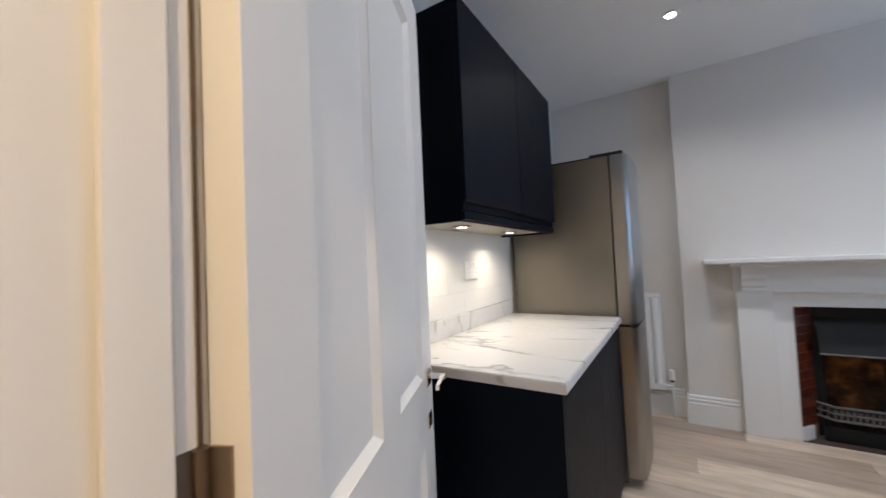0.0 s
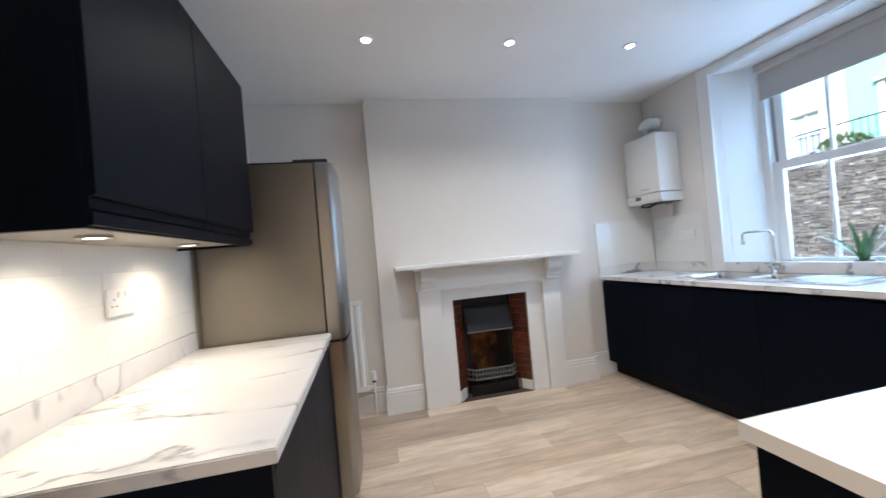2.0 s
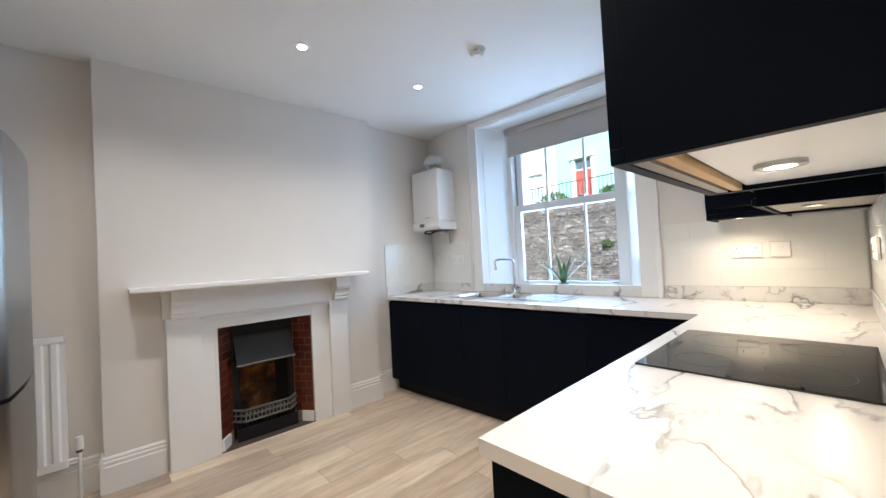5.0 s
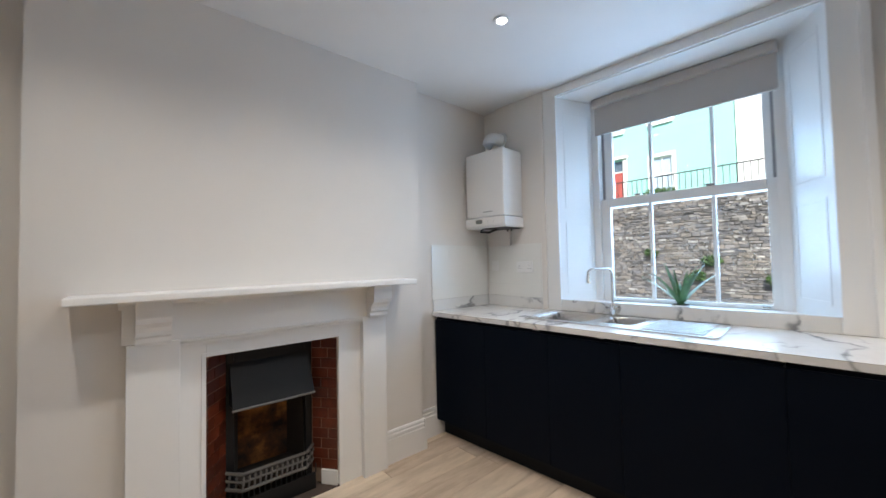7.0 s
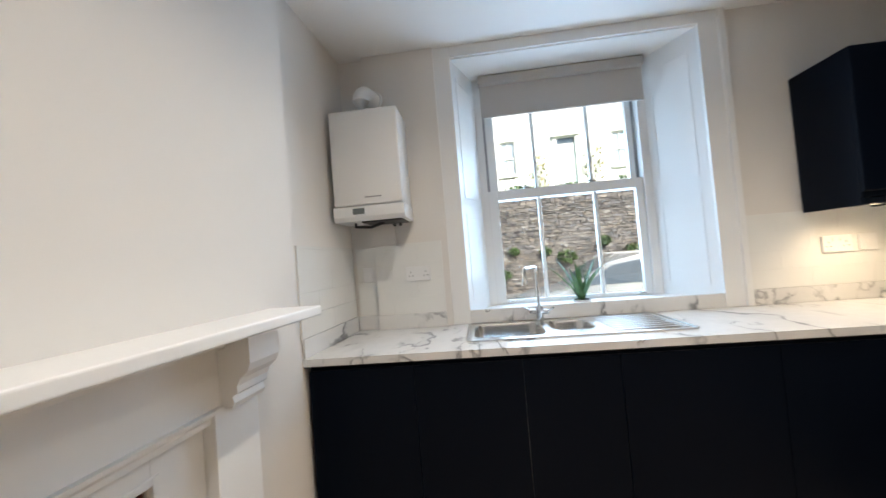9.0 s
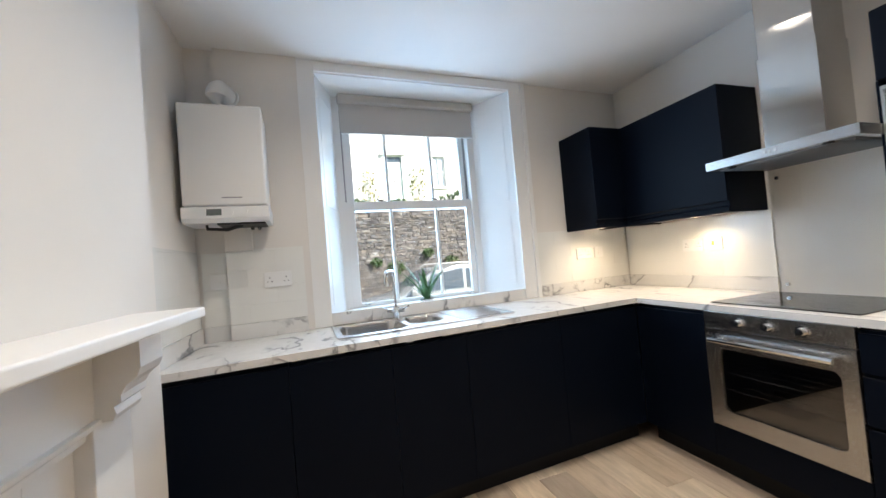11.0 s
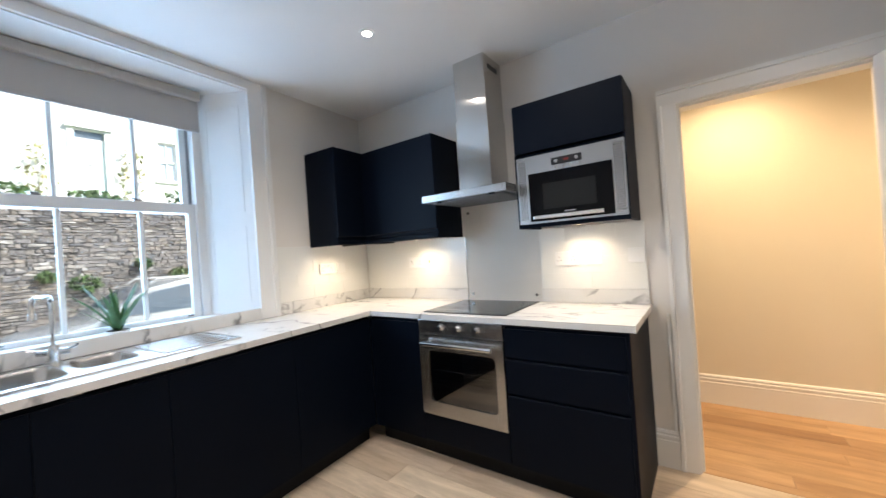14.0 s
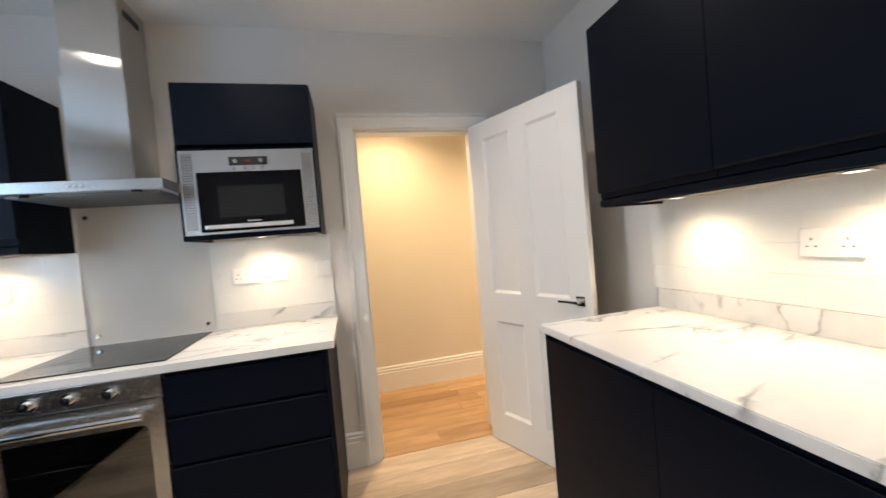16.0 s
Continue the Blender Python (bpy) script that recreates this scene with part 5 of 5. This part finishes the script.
# ---- wall tiles ----
def tiled(name, label, length, z0, z1, m, holes=()):
    """Brick-bonded tiles: x along the wall from 0, front to +y."""
    o = structure(name, boxed(0, length, 0.001, 0.0064, z0, z1), M_GROUT, label, m)
    tw, th, g = 0.30, 0.10, 0.0007
    cache = {}
    row, z = 0, z0
    while z < z1 - 0.01:
        h = min(th, z1 - z)
        x = -tw / 2 if row % 2 else 0.0
        while x < length:
            a, b = max(0, x), min(x + tw, length)
            x += tw
            if b - a < 0.012:
                continue
            k = (round(b - a, 3), round(h, 3))
            if k not in cache:
                bm = boxed(g / 2, b - a - g / 2, 0.004, 0.0095, g / 2, h - g / 2)
                bmesh.ops.bevel(bm, geom=[e for e in bm.edges if e.verts[0].co.y > 0.008 and e.verts[1].co.y > 0.008], offset=0.0005, segments=1, affect="EDGES")
                cache[k] = mesh_of("tile", bm, M_TILE)
            piece("tile", cache[k], o, pose(a, 0, z))
        z += h
        row += 1
    return o


TL = "white glazed tiles in courses above the worktop"
tiled("tiling_south_1", TL, 0.622, 0.996, 1.388, pose(1.478, 0, 0))
tiled("tiling_south_2", TL, 1.078, 0.996, 1.388, pose(2.684, 0, 0))
tiled("tiling_east_1", TL, 0.90, 0.996, 1.40, SKEW @ pose(3.77, 0.018, 0, 0, 0, 90))
tiled("tiling_east_2", TL, 0.125, 0.996, 1.40, SKEW @ pose(3.77, 3.002, 0, 0, 0, 90))
tiled("tiling_boxing", TL, 0.40, 0.996, 1.41, SKEW @ pose(3.736, 2.599, 0, 0, 0, 90))
tiled("tiling_alcove", TL, 0.62, 0.996, 1.41, pose(3.58, YE, 0, 0, 0, 180))
tiled("tiling_west", TL, 1.19, 0.996, 1.388, pose(0, 2.005, 0, 0, 0, -90))


# ---- outdoors ----
GZ = -0.35
structure("ground", boxed(-400, 400, -400, 400, GZ - 0.2, GZ), M_ASPHALT, "grey asphalt road outside the window")
structure("ground_upper", boxed(11.9, 60, -40, 40, GZ - 0.1, 2.85), M_LEAF, "raised bank behind the stone wall")


def stone_mesh(seed):
    r = random.Random(seed)
    bm = boxed(-0.5, 0.5, -0.5, 0.5, -0.5, 0.5)
    bmesh.ops.bevel(bm, geom=list(bm.edges), offset=0.12, segments=1, affect="EDGES")
    for v_ in bm.verts:
        v_.co += Vector((r.uniform(-0.05, 0.05), r.uniform(-0.05, 0.05), r.uniform(-0.06, 0.06)))
    return mesh_of("stone", bm, M_STONE)


STONES = [stone_mesh(i) for i in range(7)]
sw = structure("garden_wall", boxed(11.56, 12.0, -14, 16, GZ, 2.86), M_WMORTAR, "old rubble stone retaining wall with weeds")
rr = random.Random(11)
rest = bmesh.new()
near = 0
z = GZ + 0.02
while z < 2.84:
    h = rr.uniform(0.03, 0.085)
    y = -7.0
    while y < 10.0:
        w = rr.uniform(0.06, 0.30) * rr.uniform(0.4, 1)
        dep = rr.uniform(0.05, 0.10)
        m = Matrix.Translation((11.56, y + w / 2, z + h / 2)) @ Matrix.Rotation(rr.uniform(-0.09, 0.09), 4, "X") @ Matrix.Diagonal((dep, w - 0.012, (h - 0.01) * rr.uniform(0.72, 1.05), 1))
        if near < 300 and -0.6 < y < 2.6 and z > 0.5:
            piece("stone", rr.choice(STONES), sw, m)
            near += 1
        else:
            box(rest, 11.56 - dep / 2, 11.57, y + 0.008, y + w - 0.008, z + 0.006, z + h - 0.006)
        y += w
    z += h
for v_ in rest.verts:
    v_.co += Vector((rr.uniform(-0.012, 0.012), rr.uniform(-0.012, 0.012), rr.uniform(-0.012, 0.012)))
tagged(part("stones", rest, M_STONE, sw), kind="stuff")


def bush(name, label, x, y, z, sx, sy, sz, count, leafmat, seed, size=0.06):
    r = random.Random(seed)
    bm = bmesh.new()
    for _ in range(count):
        d = Vector((r.gauss(0, 1), r.gauss(0, 1), r.gauss(0, 1))).normalized() * r.uniform(0.35, 1) ** 0.6
        c = Vector((d.x * sx, d.y * sy, d.z * sz)) + Vector((0, 0, sz))
        q = Euler((r.uniform(0, 6.3), r.uniform(0, 6.3), r.uniform(0, 6.3))).to_matrix()
        s = size * r.uniform(0.5, 1.3)
        vs = [bm.verts.new(c + q @ Vector(p)) for p in ((-s, 0, 0), (0, s * 0.45, s * 0.12), (s, 0, 0), (0, -s * 0.45, s * 0.12))]
        bm.faces.new(vs)
    o = thing(name, label, "plant", pose(x, y, z), "plants outdoors")
    part("foliage", bm, leafmat, o)
    part("stem", rod(bmesh.new(), (0, 0, 0), (0, 0, sz), 0.02, 0.01, 7), M_SOOT, o)
    return o


for i, (y, z, s) in enumerate(((0.55, 0.95, 0.22), (2.2, 0.62, 0.14), (3.3, 1.05, 0.16), (3.6, 0.7, 0.14), (1.1, 1.2, 0.13), (-1.1, 1.0, 0.2), (1.9, 1.25, 0.12), (4.6, 1.3, 0.12), (-0.4, 1.35, 0.14))):
    bush("wall_weed", "green weeds growing from the stone wall", 11.46, y, z, 0.14, s * 1.25, s * 0.85, 170, M_LEAF, 40 + i, 0.055)
for i, (y, s) in enumerate(((1.6, 0.35), (0.2, 0.3), (-1.8, 0.5), (-3.0, 0.5), (4.6, 0.3), (6.6, 0.35), (-4.5, 0.6))):
    bush("garden_shrub", "low green shrub along the top of the wall", 12.2, y, 2.85, 0.3, s * 1.5, s * 0.55, 260, M_LEAF, 60 + i, 0.07)


def house(name, label, x, y0, y1, z0, z1, material, openings, trim=M_WHITE_EXT):
    """A terraced front that looks to -x; openings: (y, z, width, height, kind)."""
    o = thing(name, label, "house")
    ys = sorted({y0, y1} | {v_ for yy, zz, w, h, k in openings for v_ in (yy - w / 2, yy + w / 2)})
    zs = sorted({z0, z1} | {v_ for yy, zz, w, h, k in openings for v_ in (zz, zz + h)})
    bm = bmesh.new()
    for a, b in zip(ys, ys[1:]):
        for c, d in zip(zs, zs[1:]):
            if not any(yy - w / 2 <= (a + b) / 2 <= yy + w / 2 and zz <= (c + d) / 2 <= zz + h for yy, zz, w, h, k in openings):
                box(bm, x, x + 0.35, a, b, c, d)
    part("wall", bm, material, o)
    part("roof", prism([(x - 0.35, z1), (x + 7.3, z1), (x + 3.5, z1 + 2.6)], 1, y0, y1), M_SLATE, o)
    for sgn in (y0, y1):
        part("gable_wall", boxed(x + 0.35, x + 7, min(sgn, sgn + (0.2 if sgn == y0 else -0.2)), max(sgn, sgn + (0.2 if sgn == y0 else -0.2)), z0, z1), material, o)
    for yy, zz, w, h, k in openings:
        if k == "window":
            wn = part("window", boxed(x + 0.10, x + 0.12, yy - w / 2, yy + w / 2, zz, zz + h), M_HOUSEWIN, o)
            t = 0.06
            for b in ((yy - w / 2, yy - w / 2 + t, zz, zz + h), (yy + w / 2 - t, yy + w / 2, zz, zz + h), (yy - w / 2 + t, yy + w / 2 - t, zz, zz + t), (yy - w / 2 + t, yy + w / 2 - t, zz + h - t, zz + h), (yy - w / 2 + t, yy + w / 2 - t, zz + h / 2 - t / 2, zz + h / 2 + t / 2), (yy - 0.015, yy + 0.015, zz + t, zz + h - t)):
                part("frame", boxed(x + 0.05, x + 0.10, b[0], b[1], b[2], b[3]), trim, wn)
            part("sill", boxed(x - 0.08, x + 0.22, yy - w / 2 - 0.08, yy + w / 2 + 0.08, zz - 0.08, zz), trim, wn)
            for b in ((yy - w / 2 - 0.13, yy - w / 2, zz, zz + h + 0.13), (yy + w / 2, yy + w / 2 + 0.13, zz, zz + h + 0.13), (yy - w / 2, yy + w / 2, zz + h, zz + h + 0.13)):
                part("surround", boxed(x - 0.03, x - 0.001, *b), trim, wn)
        else:
            dm = M_REDPAINT if k == "red" else M_BLUEPAINT
            f = 0.8 if k == "red" else 0.87
            part("door_head", boxed(x + 0.03, x + 0.12, yy - w / 2, yy + w / 2, zz + h * f, zz + h * (f + 0.02)), trim, o)
            dr_ = part("door", boxed(x + 0.05, x + 0.10, yy - w / 2, yy + w / 2, zz, zz + h * f), dm, o, "painted front door")
            part("fanlight", boxed(x + 0.06, x + 0.08, yy - w / 2 + 0.05, yy + w / 2 - 0.05, zz + h * (f + 0.02), zz + h), M_DARKWIN, dr_)
            part("knocker", rod(bmesh.new(), (x + 0.03, yy, zz + h * 0.5), (x + 0.05, yy, zz + h * 0.5), 0.06), M_GREYMARK, dr_)
            part("hood", boxed(x - 0.14, x - 0.001, yy - w / 2 - 0.2, yy + w / 2 + 0.2, zz + h + 0.06, zz + h + 0.16), trim, dr_)
            for s in (-1, 1):
                ya = yy + s * (w / 2 + 0.075)
                part("pilaster", boxed(x - 0.05, x - 0.001, ya - 0.075, ya + 0.075, zz, zz + h + 0.06), trim, dr_)
    return o


house("turquoise_house", "turquoise rendered terraced house with white window surrounds", 17.2, 3.78, 9.3, 2.6, 10.5, M_TURQ,
      [(6.1, 3.80, 0.74, 1.45, "window"), (6.1, 6.6, 0.74, 1.5, "window"), (7.95, 2.95, 0.78, 2.45, "red"), (7.95, 6.6, 0.74, 1.5, "window")])
house("white_house", "white rendered terraced house with sash windows", 17.25, -4.2, 3.75, 2.6, 10.2, M_WHITE_EXT,
      [(1.63, 4.62, 0.62, 1.45, "window"), (1.63, 7.4, 0.62, 1.4, "window"), (-0.76, 3.75, 0.74, 2.2, "blue"), (-2.86, 4.55, 0.60, 1.42, "window"), (-2.86, 7.4, 0.60, 1.4, "window")])
house("cream_house", "cream rendered terraced house with sash windows", 17.2, -11.0, -4.22, 2.6, 10.2, M_CREAM,
      [(-5.6, 4.3, 0.95, 1.7, "window"), (-7.6, 4.3, 0.95, 1.7, "window"), (-5.2, 7.3, 0.95, 1.5, "window")])
house("pale_house", "white rendered terraced house farther along the street", 17.3, 9.32, 16.0, 2.6, 10.6, M_WHITE_EXT,
      [(10.6, 3.6, 0.95, 1.6, "window"), (13.0, 3.6, 0.95, 1.6, "window"), (10.6, 6.8, 0.95, 1.6, "window")])
for i, (y, h) in enumerate(((-1.75, 1.7), (0.45, 1.5))):
    bush("climbing_shrub", "yellowing climbing shrub beside a front door", 17.0, y, 3.4, 0.20, 0.42, h * 0.7, 120, M_LEAFY, 80 + i, 0.09)
fence = thing("iron_railing", "black iron railing on the terrace above the wall", "railing")
part("top_rail", boxed(13.49, 13.51, 1.6, 9.6, 3.72, 3.75), M_BLACK, fence)
for i in range(54):
    y = 1.65 + i * 0.148
    part("baluster", boxed(13.492, 13.508, y - 0.008, y + 0.008, 2.85, 3.74 + (0.06 if i % 6 == 0 else 0)), M_BLACK, fence)

# parked car
car = thing("parked_car", "silver hatchback parked along the stone wall", "car", pose(9.6, 2.05, GZ, 0, 0, -90))
body = [(0, 0.35), (0.02, 0.62), (0.35, 0.78), (1.05, 0.90), (1.75, 1.36), (2.3, 1.46), (3.1, 1.44), (3.75, 1.05), (3.98, 0.95), (4.05, 0.5), (4.0, 0.3), (0.05, 0.28)]
part("body", prism([(x, z_) for x, z_ in body], 1, -0.85, 0.85, 0.06), M_CARPAINT, car, smooth=True)
for s in (-1, 1):
    part("side_window", prism([(1.30, 0.95), (1.80, 1.29), (2.3, 1.37), (2.42, 1.37), (2.42, 0.95)], 1, s * 0.845, s * 0.862), M_DARKWIN, car)
    part("side_window", prism([(2.5, 0.95), (2.5, 1.37), (3.05, 1.35), (3.5, 1.03), (3.45, 0.95)], 1, s * 0.845, s * 0.862), M_DARKWIN, car)
part("windscreen", prism([(1.10, 0.925), (1.14, 0.945), (1.76, 1.375), (1.72, 1.355)], 1, -0.70, 0.70), M_DARKWIN, car)
for x in (0.75, 3.2):
    for s in (-1, 1):
        wh = part("wheel", rod(bmesh.new(), (x, s * 0.72, 0.31), (x, s * 0.87, 0.31), 0.31, n=28), M_RUBBER, car)
        part("rim", rod(bmesh.new(), (x, s * 0.865, 0.31), (x, s * 0.88, 0.31), 0.2, n=20), M_CHROME, wh)
for s in (-1, 1):
    part("headlight", boxed(0.0, 0.28, s * 0.62 - 0.16, s * 0.62 + 0.16, 0.60, 0.72, bevel=0.03), M_GLASS, car)
for s in (-1, 1):
    part("roof_rail", tube([(1.85, s * 0.62, 1.43), (1.95, s * 0.62, 1.50), (3.0, s * 0.62, 1.49), (3.1, s * 0.62, 1.44)], 0.018, 8), M_GREYMARK, car, "grey roof rail")
    mir = part("door_mirror", boxed(1.22, 1.34, s * 0.95 - 0.08, s * 0.95 + 0.08, 0.90, 1.02, bevel=0.03), M_CARPAINT, car)
    part("mirror_arm", boxed(1.26, 1.30, min(s * 0.84, s * 0.90), max(s * 0.84, s * 0.90), 0.90, 0.94), M_BLACK, mir)
structure("pavement", boxed(10.75, 11.55, -14, 16, GZ, 0.24, bevel=0.01), M_WMORTAR, "raised stone pavement below the retaining wall")


# ---- floor boards ----
def floor_boards(parent, bw, bl, x0, x1, y0, y1, material, z=0.0):
    r = random.Random(5)
    n = 0
    y = y0
    cache = {}
    while y < y1 - 1e-6:
        w = min(bw, y1 - y)
        x = x0 - r.uniform(0, bl)
        while x < x1:
            a, b = max(x, x0), min(x + bl, x1)
            x += bl
            if b - a < 0.02:
                continue
            k = (round(b - a, 3), round(w, 3))
            if k not in cache:
                bm = boxed(0.0007, b - a - 0.0007, 0.0007, w - 0.0007, -0.008, 0.0)
                bmesh.ops.bevel(bm, geom=[e for e in bm.edges if e.verts[0].co.z > -0.001 and e.verts[1].co.z > -0.001], offset=0.0012, segments=1, affect="EDGES")
                cache[k] = mesh_of("plank", bm, material)
            piece("plank", cache[k], parent, pose(a, y, z))
            n += 1
        y += w
    return n


floor = structure("floor", boxed(-0.1, 4.2, -0.02, 3.5, -0.1, -0.009), M_UNDER, "grey-brown wood-effect plank floor")
floor_boards(floor, 0.182, 1.22, 0.0, 3.79, -0.015, 3.45, M_FLOOR)
hall_floor = structure("floor_hall", boxed(-1.6, 3.3, -1.20, -0.02, -0.1, -0.009), M_UNDER, "warm oak strip floor of the hall, its orange partly painted lamplight")
floor_boards(hall_floor, 0.122, 0.95, -1.5, 3.2, -1.05, -0.018, M_HALLFLOOR)
